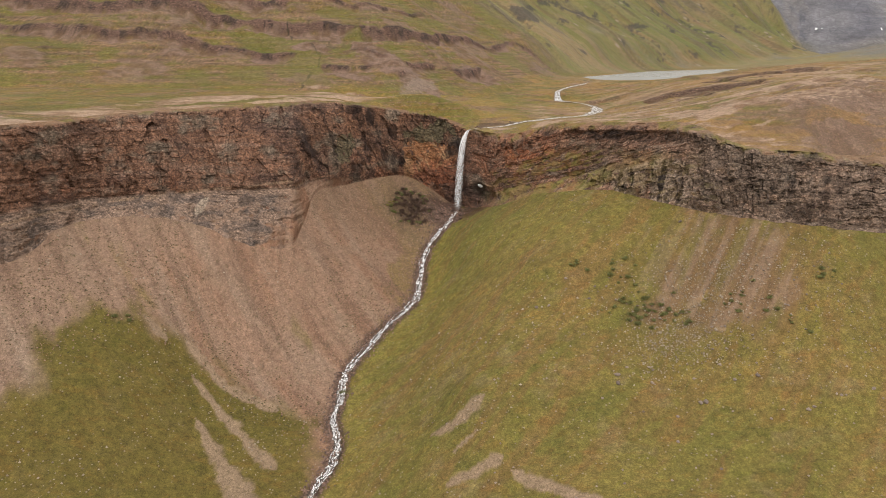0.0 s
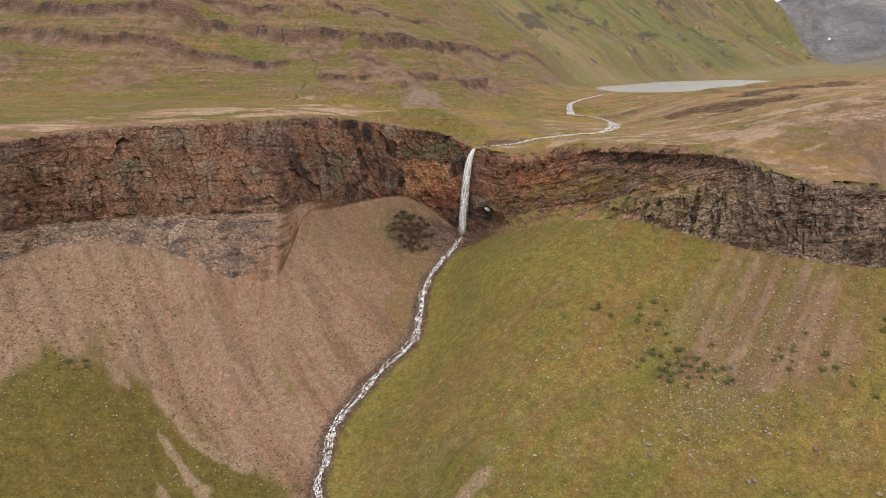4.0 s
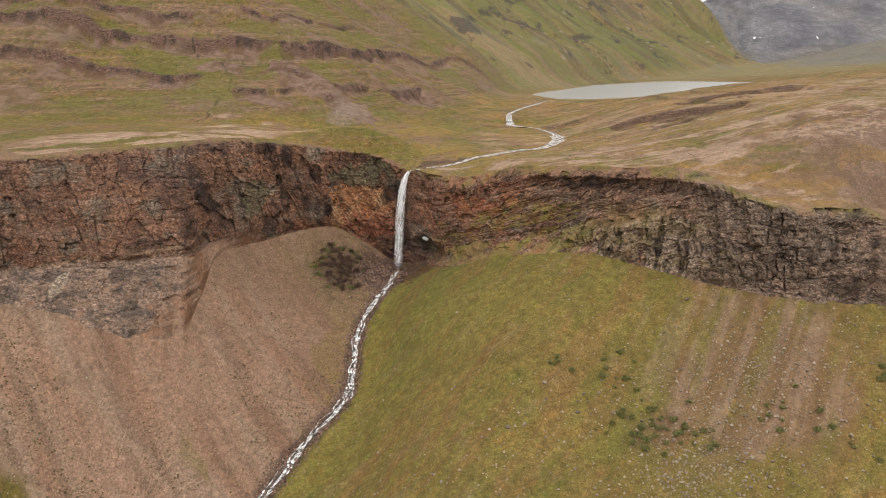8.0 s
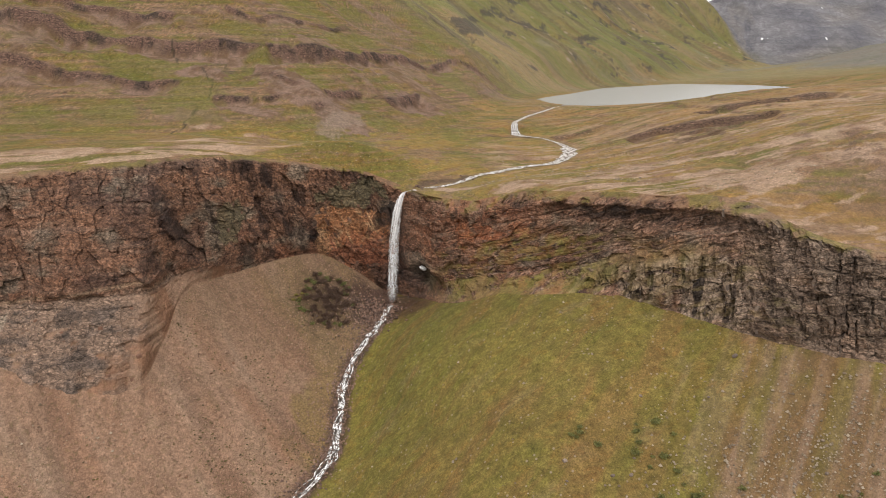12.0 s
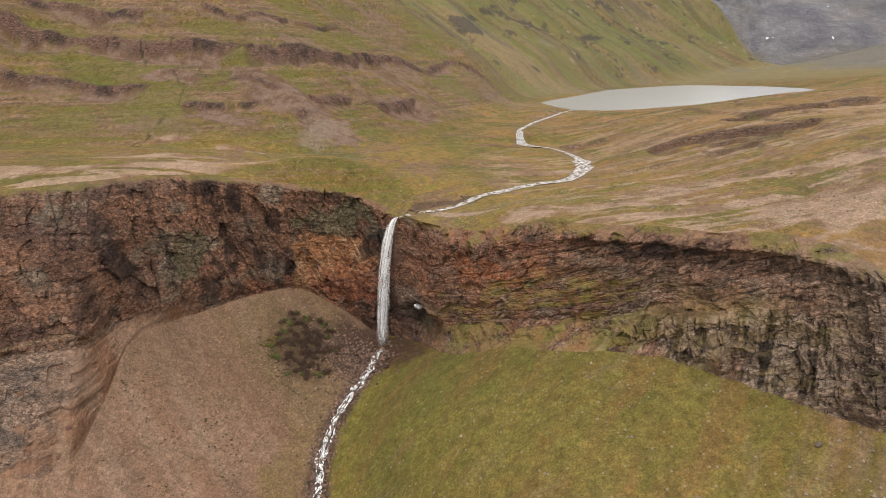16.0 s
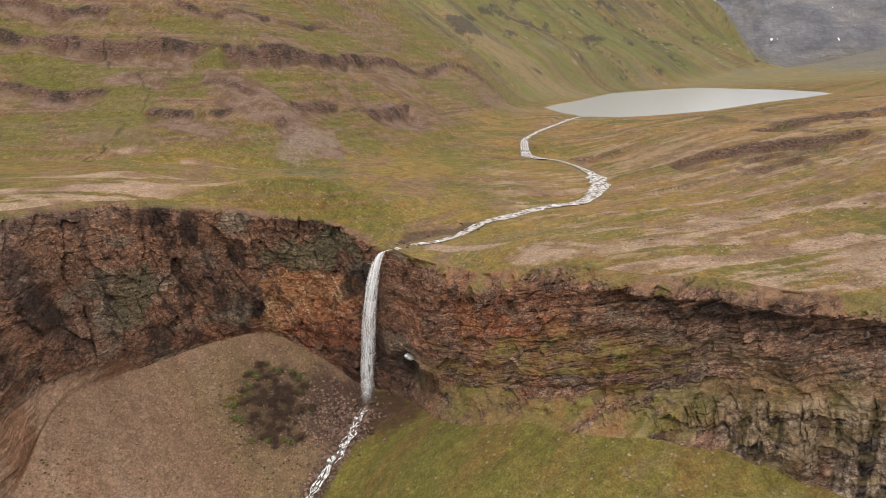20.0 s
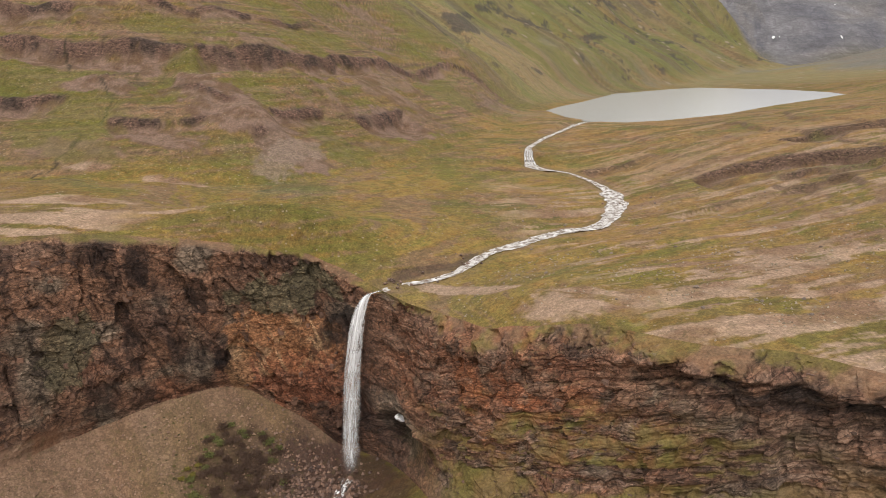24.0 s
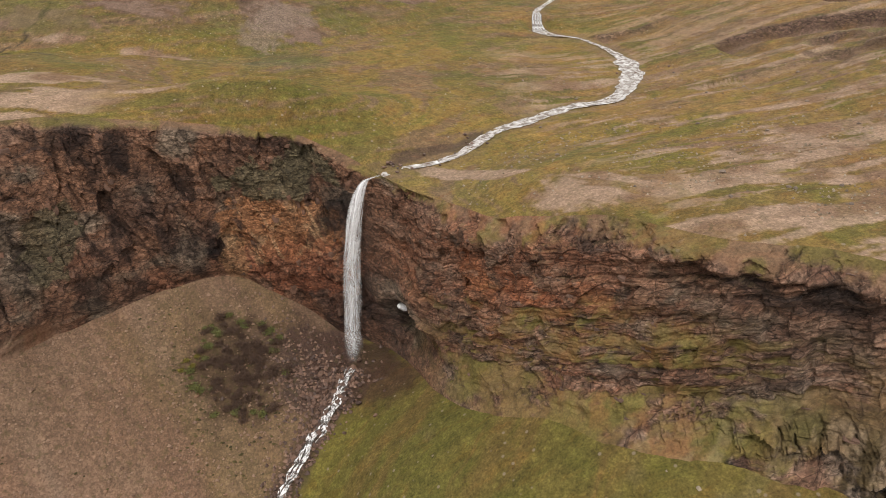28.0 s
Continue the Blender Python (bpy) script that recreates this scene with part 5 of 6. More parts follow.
PALE_CHIPS = stuff_material("pale_chips", srgb(124, 106, 84), srgb(196, 178, 154))
TUFT = stuff_material("low_tufts", srgb(70, 62, 32), srgb(108, 96, 46))
LEAF = stuff_material("willow_leaf", srgb(96, 100, 50), srgb(150, 148, 78), 0.6)
LEAF_YELLOW = stuff_material("yellow_leaf", srgb(120, 112, 40), srgb(168, 150, 56), 0.6)
LEAF_BROWN = stuff_material("brown_leaf", srgb(84, 62, 50), srgb(122, 92, 70), 0.7)
STEM = rock_material("woody_stem", srgb(70, 52, 38), srgb(96, 74, 54))
STREAM_WATER = water_material("stream_water", 0.60, 0.70, (0.05, 0.04, 0.032), 0.6, (1.3, 0.6), 0.8)
WHITE_WATER = water_material("white_water", 0.45, 0.57, (0.07, 0.055, 0.045), 0.6, (1.5, 1.0), 0.8)
RIVER_WATER = water_material("river_water", 0.46, 0.72, (0.25, 0.21, 0.18), 0.25, (0.7, 0.4), 0.3)
FALL = fall_material()
LAKE_WATER = lake_material()


def snow_material():
    s = Shade("old_snow")
    n = s.noise(s.place(), 2.0, 5, 0.6)
    s.put(s.out.inputs["Base Color"], s.blend((0.62, 0.60, 0.57, 1), (0.86, 0.87, 0.88, 1), s.span(n, 0.35, 0.6)))
    s.out.inputs["Roughness"].default_value = 0.7
    return s.m


SNOW = snow_material()


# ---- the ground, the cliffs, the mountains ----
def quad_mesh(name, co, quads, smooth=True):
    me = bpy.data.meshes.new(name)
    me.vertices.add(len(co))
    me.vertices.foreach_set("co", np.asarray(co, np.float32).ravel())
    me.loops.add(quads.size)
    me.loops.foreach_set("vertex_index", quads.ravel().astype(np.int32))
    me.polygons.add(len(quads))
    me.polygons.foreach_set("loop_start", np.arange(0, quads.size, 4, dtype=np.int32))
    me.update(calc_edges=True)
    me.polygons.foreach_set("use_smooth", np.full(len(quads), smooth))
    return me


def cells_of(r, c, first=0):
    i = np.arange(r * c).reshape(r, c) + first
    return np.stack([i[:-1, :-1], i[:-1, 1:], i[1:, 1:], i[1:, :-1]], -1).reshape(-1, 4)


def flat(*arrays):
    return np.stack([a.ravel() for a in arrays], -1)


CUT = int(np.searchsorted((yp - rim_y[None])[:, NC // 2], 650))
cv = cover_valley(xv, yv, zv)
cp = cover_plateau(xp, yp, zp, normals_z(xp, yp, zp))
near = slice(0, CUT + 1)
co = np.vstack([flat(xv, yv, zv), flat(xp[near], yp[near], zp[near])])
quads = np.vstack([cells_of(NV, NC), cells_of(CUT + 1, NC, NV * NC)])
me = quad_mesh("ground", co, quads)
paint(me, np.vstack([cv[0].reshape(-1, 3), cp[0][near].reshape(-1, 3)]), *(np.r_[cv[k].ravel(), cp[k][near].ravel()] for k in (1, 2, 3, 4)))
me.materials.append(GROUND)
tagged(new("ground", me), "grassy and scree-covered valley slopes and heath plateau", "ground", kind="structure")
far = slice(CUT, NP)
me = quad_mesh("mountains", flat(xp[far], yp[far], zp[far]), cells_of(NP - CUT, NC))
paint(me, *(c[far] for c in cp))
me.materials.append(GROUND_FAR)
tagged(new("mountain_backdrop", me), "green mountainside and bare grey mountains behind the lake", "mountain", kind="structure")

nk = normals_z(xk, yk, zk)
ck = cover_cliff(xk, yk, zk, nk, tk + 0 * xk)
SPLIT = int(np.searchsorted(x1, 24.0))
for name, part_of, label in (("cliff_west", slice(0, SPLIT + 1), "red-brown layered basalt cliff with dark streaks"), ("cliff_east", slice(SPLIT, len(x1)), "dark brown layered cliff with mossy ledges and a grey crag")):
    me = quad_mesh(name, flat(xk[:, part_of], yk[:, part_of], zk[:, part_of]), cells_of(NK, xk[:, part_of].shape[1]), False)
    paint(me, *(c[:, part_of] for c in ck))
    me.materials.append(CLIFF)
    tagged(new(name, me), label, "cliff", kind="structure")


WALL_WEST, WALL_EAST = bpy.data.objects["cliff_west"], bpy.data.objects["cliff_east"]


def stand(x, y):
    """The ground's height at a place off the cliff."""
    u = FAN[0] + (x - FAN[0]) * (340 - FAN[1]) / (y - FAN[1])
    c = int(np.clip(np.searchsorted(cols, u) - 1, 0, NC - 2))
    f = (u - cols[c]) / (cols[c + 1] - cols[c])
    ys, zs = (yv, zv) if y < (foot_y[c] + rim_y[c]) / 2 else (yp, zp)
    return float(np.interp(y, ys[:, c] * (1 - f) + ys[:, c + 1] * f, zs[:, c] * (1 - f) + zs[:, c + 1] * f))


def stand_many(x, y):
    return np.array([stand(a, b) for a, b in zip(x, y)])


# ---- water ----
def ribbon(name, fine, wide, rows, material, ragged, seed):
    p = fine[:, :2]
    t = np.gradient(p, axis=0)
    t /= np.hypot(*t.T)[:, None]
    n = np.stack([-t[:, 1], t[:, 0]], 1)
    s = np.linspace(-0.5, 0.5, rows)
    arc = np.r_[0, np.cumsum(np.hypot(*np.diff(p, axis=0).T))]
    half = fine[:, 3] * wide
    left = 1 + ragged * fbm(arc / 4, arc * 0, 4, seed)
    right = 1 + ragged * fbm(arc / 4, arc * 0, 4, seed + 9)
    w = np.where(s[None] < 0, left[:, None], right[:, None]) * half[:, None] * s[None]
    xs, ys = p[:, :1] + n[:, :1] * w, p[:, 1:] + n[:, 1:] * w
    zs = fine[:, 2:3] + 0.10 * fbm(xs / 0.9, ys / 0.9, 3, seed + 3)
    me = quad_mesh(name, flat(xs, ys, zs), cells_of(len(p), rows))
    uv = me.uv_layers.new(name="UVMap")
    co = flat(w, arc[:, None] + 0 * w)
    idx = np.empty(len(me.loops), np.int32)
    me.loops.foreach_get("vertex_index", idx)
    uv.data.foreach_set("uv", co[idx].astype(np.float32).ravel())
    me.materials.append(material)
    return me


tagged(new("stream", ribbon("stream", stream_fine, 0.72, 9, STREAM_WATER, 0.7, 701)), "narrow foaming white stream among boulders", "stream", kind="structure")


def thread(fine, shift, width, seed):
    """One thread of white water that weaves within the stream's bed."""
    p = fine.copy()
    arc = np.r_[0, np.cumsum(np.hypot(*np.diff(p[:, :2], axis=0).T))]
    t = np.gradient(p[:, :2], axis=0)
    t /= np.hypot(*t.T)[:, None]
    off = shift + 1.5 * fbm(arc / 4.0, arc * 0, 4, seed)
    p[:, 0], p[:, 1] = p[:, 0] - t[:, 1] * off, p[:, 1] + t[:, 0] * off
    p[:, 2] += 0.10
    p[:, 3] = width * np.clip(1 + 1.3 * fbm(arc / 2.2, arc * 0 + 7, 3, seed + 2), 0.35, 2.2)
    return p


run_of = np.r_[0, np.cumsum(np.hypot(*np.diff(stream_fine[:, :2], axis=0).T))]
stream_dense = np.stack([np.interp(np.arange(0, run_of[-1], 0.4), run_of, stream_fine[:, k]) for k in range(4)], 1)
for shift, width, seed in ((0.0, 0.8, 741), (0.8, 0.5, 751), (-0.85, 0.5, 761), (0.1, 0.45, 771)):
    tagged(new("white_water", ribbon("white_water", thread(stream_dense, shift, width, seed), 1.0, 5, WHITE_WATER, 0.3, seed + 5)), "thread of foaming white water in the stream bed", "stream", kind="structure")
tagged(new("river", ribbon("river", river_fine, 1.0, 13, RIVER_WATER, 0.4, 711)), "shallow pale river winding over the plateau", "river", kind="structure")
cascade = tagged(new("cascade"), "small white cascade over a rock ledge in the river", "cascade")
for k, (dx, w) in enumerate(((-1.5, 0.6), (-0.4, 0.9), (0.7, 0.5), (1.6, 0.7))):
    line = np.array([(95.2 + dx * 0.6, 530.0, -24.2, w * 0.7), (94.8 + dx, 527.4, -24.6, w), (94.6 + dx, 526.2, -26.2, w), (94.5 + dx * 1.1, 524.8, -28.3, w * 1.2), (94.4 + dx * 1.2, 522.0, -29.3, w * 1.5), (94.6 + dx, 519.5, -29.6, w)])
    ob = new("strand", ribbon("strand", smooth_line(line, 0.4), 1.0, 5, WHITE_WATER, 0.5, 781 + k))
    ob.parent = cascade
bm = bmesh.new()
loop = smooth_line(LAKE + LAKE[:1], 12.0)[:-1]
verts = [bm.verts.new((x + 0.02 * (x - 330), y + 0.02 * (y - 830), LAKE_Z)) for x, y in loop]
bmesh.ops.triangle_fill(bm, edges=[bm.edges.new((a, b)) for a, b in zip(verts, verts[1:] + verts[:1])], use_beauty=True)
bmesh.ops.recalc_face_normals(bm, faces=bm.faces)
if bm.faces[:][0].normal.z < 0:
    bmesh.ops.reverse_faces(bm, faces=bm.faces)
me = bpy.data.meshes.new("lake")
bm.to_mesh(me)
bm.free()
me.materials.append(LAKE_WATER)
tagged(new("lake", me), "calm pale lake below the mountainside", "lake", kind="structure")


def part(name, me, parent, label=""):
    ob = new(name, me)
    ob.parent = parent
    return tagged(ob, label) if label else ob


# ---- the waterfall: strands that leave the lip together and fan out a little ----
waterfall = tagged(new("waterfall"), "tall white waterfall plunging over the dark cliff", "waterfall")
waterfall.location = (15.9, 365.7, -76.2)
bpy.context.view_layer.update()


def strand(seed, spread, width, start, reach, out):
    v = np.linspace(start, reach, 90)
    drop = 40.6 * v
    px = 24.4 - (8.4 + spread) * v**0.24 + 0.10 * fbm(v * 9, v * 0, 3, seed)
    py = 369.4 - 3.4 * v**0.3 - out * (0.25 + v)
    pz = -35.0 - drop
    w = width * (0.95 + 0.35 * v) * (0.7 + 0.3 * ramp(0.0, 0.06, v)) * (1 + 0.18 * fbm(v * 12, v * 0 + 3, 3, seed + 1))
    a = np.linspace(-1, 1, 9)
    xs = px[:, None] + 0.5 * w[:, None] * np.sin(a * 1.35)[None]
    ys = py[:, None] - 0.35 * w[:, None] * np.cos(a * 1.35)[None] + 0.10 * fbm(v[:, None] * 30 + a, a[None] * 3 + v[:, None], 3, seed + 2)
    zs = pz[:, None] + 0 * xs
    me = quad_mesh("strand", flat(xs - 15.9, ys - 365.7, zs + 76.2), cells_of(len(v), 9))
    uv = me.uv_layers.new(name="UVMap")
    co = flat((a[None] + 1) / 2 + 0 * xs, v[:, None] * 8 + 0 * xs + seed * 0.37)
    idx = np.empty(len(me.loops), np.int32)
    me.loops.foreach_get("vertex_index", idx)
    uv.data.foreach_set("uv", co[idx].astype(np.float32).ravel())
    fade = me.attributes.new("thin", "FLOAT", "POINT")
    w = ramp(reach, reach - 0.16, v) * (0.5 + 0.5 * ramp(0.5, 0.12, v)) * ramp(start - 0.01, start + 0.03, v)
    fade.data.foreach_set("value", (w[:, None] + 0 * xs).astype(np.float32).ravel())
    me.materials.append(FALL)
    return me


for k, (spread, width, start, reach, out) in enumerate([(0.0, 2.0, 0.0, 1.04, 0.0), (0.6, 1.5, 0.0, 1.0, 0.5), (-0.7, 1.3, 0.0, 0.98, 0.2), (1.6, 0.9, 0.06, 0.95, 0.3),
                                                       (-1.5, 0.9, 0.0, 0.8, -0.2), (0.1, 1.0, 0.0, 1.04, 0.9), (0.9, 2.2, 0.12, 1.02, -0.5), (-0.1, 2.8, 0.3, 1.05, 0.3), (2.1, 0.6, 0.1, 0.7, 0.1)]):
    part("strand", strand(720 + k, spread, width, start, reach, out), waterfall)

# ---- stones ----
def stone_mesh(name, seed, material, rough=0.35, flat_z=0.65, cuts=2):
    bm = bmesh.new()
    bmesh.ops.create_icosphere(bm, subdivisions=cuts, radius=0.5)
    rng = random.Random(seed)
    planes = [(Vector((rng.uniform(-1, 1), rng.uniform(-1, 1), rng.uniform(-0.6, 1))).normalized(), rng.uniform(0.28, 0.42)) for _ in range(7)]
    for v in bm.verts:
        for n, d in planes:
            over = v.co.dot(n) - d
            if over > 0:
                v.co -= n * over * 0.9
        v.co *= 1 + rough * 0.25 * noise.noise(v.co * 3 + Vector((seed, 0, 0)))
        v.co.z *= flat_z
    me = bpy.data.meshes.new(name)
    bm.to_mesh(me)
    bm.free()
    me.materials.append(material)
    return me


def set_stone(me, x, y, size, rng, name, label, group, sink=0.22, category="boulder"):
    ob = tagged(new(name, me), label, category, group)
    ob.matrix_world = Matrix.Translation((x, y, stand(x, y) + size * (0.32 - sink))) @ Euler((rng.uniform(-0.3, 0.3), rng.uniform(-0.3, 0.3), rng.uniform(0, 6.28))).to_matrix().to_4x4() @ Matrix.Diagonal((size, size * rng.uniform(0.7, 1.0), size * rng.uniform(0.7, 1.1), 1))
    return ob


rng = random.Random(4)
grey_stones = [stone_mesh("boulder", 30 + k, BOULDER) for k in range(5)]
wet_stones = [stone_mesh("stream_boulder", 40 + k, BOULDER_WET) for k in range(5)]
red_stones = [stone_mesh("scree_block", 50 + k, BOULDER_RED, 0.4, 0.55) for k in range(5)]
# the larger boulders on the eastern slope, at their places
for x, y, size in [(60.5, 211.7, 2.2), (59.9, 208.8, 2.0), (71.8, 215.1, 1.7), (71.2, 209.4, 1.5), (84.0, 201.6, 2.0), (85.8, 201.6, 2.0), (103, 205.6, 1.7), (113.3, 193, 1.7), (115.2, 193.6, 1.3),
                   (75.5, 196.7, 1.3), (72.7, 187.9, 1.5), (96.2, 206.3, 1.4), (101.9, 192.2, 1.3), (134.5, 196.6, 1.3), (50.4, 251, 1.5), (38.7, 242.5, 1.6), (42.9, 242, 1.4), (80, 335, 1.3), (95, 262, 1.6)]:
    set_stone(rng.choice(grey_stones), x, y, size, rng, "boulder", "weathered grey boulder lying on the grassy slope", "boulders on the grassy slope")
for _ in range(90):
    x, y = rng.uniform(-5, 140), rng.uniform(165, 262)
    if y < foot_y[np.searchsorted(cols, np.clip(x, -800, 800))] - 6 and x > 25 - 0.4 * (y - 165) * 0 - 30:
        set_stone(rng.choice(grey_stones), x, y, rng.uniform(0.5, 1.1), rng, "boulder", "weathered grey boulder lying on the grassy slope", "boulders on the grassy slope")
for _ in range(70):
    x, y = rng.gauss(92, 16), rng.gauss(226, 9)
    set_stone(rng.choice(grey_stones), x, y, rng.uniform(0.5, 1.3), rng, "boulder", "grey boulder in the rubble below the crag", "boulders below the crag")
# along the stream and round the pool
arc = np.r_[0, np.cumsum(np.hypot(*np.diff(stream_fine[:, :2], axis=0).T))]
for _ in range(270):
    a = rng.uniform(0, 190) * rng.choice((1, 1, 0.35))
    side = rng.choice((-1, 1)) * (rng.uniform(0.3, 1.6) if rng.random() < 0.55 else rng.uniform(1.4, 3.4)) + rng.uniform(-0.3, 0.3)
    k = int(np.searchsorted(arc, a))
    k = min(k, len(arc) - 2)
    t = stream_fine[k + 1, :2] - stream_fine[k, :2]
    t /= np.hypot(*t)
    x, y = stream_fine[k, 0] - t[1] * side, stream_fine[k, 1] + t[0] * side
    set_stone(rng.choice(wet_stones), x, y, rng.uniform(0.5, 1.5), rng, "stream_boulder", "damp reddish-brown boulder beside the white stream", "boulders along the stream", 0.15)
for _ in range(100):
    x, y = rng.gauss(10, 4.5), rng.gauss(358, 5)
    set_stone(rng.choice(wet_stones), x, y, rng.uniform(0.5, 1.8), rng, "stream_boulder", "wet dark boulder heaped below the waterfall", "boulders below the waterfall", 0.12)
# blocks on the scree
for _ in range(120):
    x, y = rng.uniform(-125, -8), rng.uniform(250, 372)
    d = along(STREAM, np.array([x]), np.array([y]))[0][0]
    if d < -5 and y < foot_y[np.searchsorted(cols, x)] - 4:
        set_stone(rng.choice(red_stones), x, y, rng.uniform(0.5, 1.4), rng, "scree_block", "pinkish angular block resting on the scree", "blocks on the scree")
for _ in range(60):
    x, y = rng.uniform(40, 150), rng.uniform(315, 480)
    if y > rim_y[np.searchsorted(cols, x)] + 6 and abs(along(RIVER, np.array([x]), np.array([y]))[0][0]) > 6:
        set_stone(rng.choice(grey_stones), x, y, rng.uniform(0.4, 1.1), rng, "boulder", "pale stone lying on the heath plateau", "stones on the plateau")

for _ in range(60):
    x, y, near_to = rng.choice(((93, 526, 5), (96, 533, 4), (36, 376, 4), (45, 386, 5), (104, 440, 7), (28, 373, 3)))
    x, y = rng.gauss(x, near_to * 0.6), rng.gauss(y, near_to * 0.6)
    if y > rim_y[np.searchsorted(cols, FAN[0] + (x - FAN[0]) * 740 / (y + 400))] + 1:
        set_stone(rng.choice(wet_stones), x, y, rng.uniform(0.4, 1.1), rng, "river_stone", "damp brown stone at the edge of the river", "stones along the river", 0.15)


def scatter(name, xs, ys, sizes, material, seed, label, category, squash=0.6, sunk=0.1, spiky=False):
    """Countless small pieces as one mesh, every piece a lump of its own."""
    r = np.random.default_rng(seed)
    base = np.array([(1, 0, 0), (0.3, 0.95, 0), (-0.8, 0.6, 0), (-0.8, -0.6, 0), (0.3, -0.95, 0), (0.1, 0.05, 1), (-0.1, 0, -0.6)]) * 0.5
    faces = np.array([(0, 1, 5), (1, 2, 5), (2, 3, 5), (3, 4, 5), (4, 0, 5), (1, 0, 6), (2, 1, 6), (3, 2, 6), (4, 3, 6), (0, 4, 6)])
    n = len(xs)
    zs = stand_many(xs, ys)
    a = r.uniform(0, 6.28, n)
    jit = 1 + r.uniform(-0.3, 0.3, (n, 7, 1))
    b = base[None] * jit * sizes[:, None, None]
    c, s = np.cos(a)[:, None], np.sin(a)[:, None]
    stretch_x = r.uniform(0.8, 1.5, n)[:, None]
    bx, by = b[..., 0] * stretch_x, b[..., 1]
    co = np.stack([bx * c - by * s + xs[:, None], bx * s + by * c + ys[:, None], b[..., 2] * squash * 2 + zs[:, None] + sunk * sizes[:, None]], -1)
    tri = (faces[None] + (np.arange(n) * 7)[:, None, None]).reshape(-1, 3)
    me = bpy.data.meshes.new(name)
    me.from_pydata(co.reshape(-1, 3).tolist(), [], tri.tolist())
    me.materials.append(material)
    return tagged(new(name, me), label, category, kind="stuff")


r = np.random.default_rng(11)
# scree chips over the western slope
xs, ys = r.uniform(-165, 5, 26000), r.uniform(215, 378, 26000)
d, _ = along(STREAM, xs, ys)
lim = np.interp(FAN[0] + (xs - FAN[0]) * 740 / (ys + 400), cols, foot_y)
ok = (d < -3) & (ys < lim - 0.5) & (along([(-260, 150), (-140, 222), (-122, 258), (-94, 264), (-70, 254), (-42, 242), (-36, 222), (-44, 190)], xs, ys)[0] + r.normal(0, 6, len(xs)) > 0)
scatter("scree", xs[ok], ys[ok], r.uniform(0.15, 0.5, ok.sum()) * r.choice([1, 1, 1, 1.7], ok.sum()), CHIPS, 12, "pinkish-brown scree of loose angular stones", "scree")
# rubble in the stream's bed and on its banks
k = r.integers(0, 470, 5200)
side = r.normal(0, 1.9, 5200) - 0.4
tt = np.gradient(stream_dense[:, :2], axis=0)
tt /= np.hypot(*tt.T)[:, None]
xs, ys = stream_dense[k, 0] - tt[k, 1] * side, stream_dense[k, 1] + tt[k, 0] * side
extra = 700
xs, ys = np.r_[xs, r.normal(5, 6, extra)], np.r_[ys, r.normal(361, 6, extra)]
lim = np.interp(FAN[0] + (xs - FAN[0]) * 740 / (ys + 400), cols, foot_y)
ok = (ys < lim - 0.5) & (np.abs(np.r_[side, np.full(extra, 9.0)]) > 0.25)
scatter("stream_rubble", xs[ok], ys[ok], r.uniform(0.25, 0.95, ok.sum()), WET_CHIPS, 17, "damp brown rubble lining the stream", "rubble")
# dark tufts that grow in the scree
xs, ys = r.uniform(-160, 0, 9000), r.uniform(235, 372, 9000)
d, _ = along(STREAM, xs, ys)
lim = np.interp(FAN[0] + (xs - FAN[0]) * 740 / (ys + 400), cols, foot_y)
grow = fbm((xs * 0.75 + ys * 0.66) / 14, (xs - ys) / 50, 3, 731)
ok = (d < -4) & (ys < lim - 3) & (grow + r.normal(0, 0.15, len(xs)) > 0.08)
scatter("scree_plants", xs[ok], ys[ok], r.uniform(0.3, 0.8, ok.sum()), TUFT, 13, "dark low tufts of plants on the scree", "plants", 0.35)
# pale stones strewn over the grass on both sides
xs, ys = r.uniform(-150, 150, 9000), r.uniform(150, 300, 9000)
lim = np.interp(FAN[0] + (xs - FAN[0]) * 740 / (ys + 400), cols, foot_y)
d, _ = along(STREAM, xs, ys)
w = 0.8 * fbm(xs / 20, ys / 20, 3, 733) - 0.12 + 0.5 * np.exp(-(((xs - 92) / 22) ** 2 + ((ys - 230) / 14) ** 2))
ok = (ys < lim - 2) & (np.abs(d) > 4) & (w + r.normal(0, 0.2, len(xs)) > 0.1)
scatter("slope_stones", xs[ok], ys[ok], r.uniform(0.2, 0.6, ok.sum()) * r.choice([1, 1, 1, 1.6], ok.sum()), PALE_CHIPS, 14, "pale stones strewn over the grassy slopes", "stones")
xs, ys = np.r_[r.normal(98, 14, 2600), r.uniform(70, 140, 900), r.normal(82, 10, 1500)], np.r_[r.normal(236, 9, 2600), r.uniform(205, 260, 900), r.normal(222, 5, 1500)]
lim = np.interp(FAN[0] + (xs - FAN[0]) * 740 / (ys + 400), cols, foot_y)
ok = ys < lim - 1
scatter("crag_rubble", xs[ok], ys[ok], r.uniform(0.2, 0.5, ok.sum()) * r.choice([0.6, 0.6, 0.9, 1.6], ok.sum()), PALE_CHIPS, 15, "grey rubble fallen from the crag", "rubble")
# stones on the plateau and the hillside
xs, ys = np.r_[r.uniform(-60, 150, 3000), r.uniform(40, 130, 3500)], np.r_[r.uniform(380, 600, 3000), r.uniform(285, 380, 3500)]
lim = np.interp(FAN[0] + (xs - FAN[0]) * 740 / (ys + 400), cols, rim_y)
ok = (ys > lim + 2) & (np.abs(along(RIVER, xs, ys)[0]) > 4) & (fbm(xs / 18, ys / 9, 3, 735) + r.normal(0, 0.2, len(xs)) > 0.12)
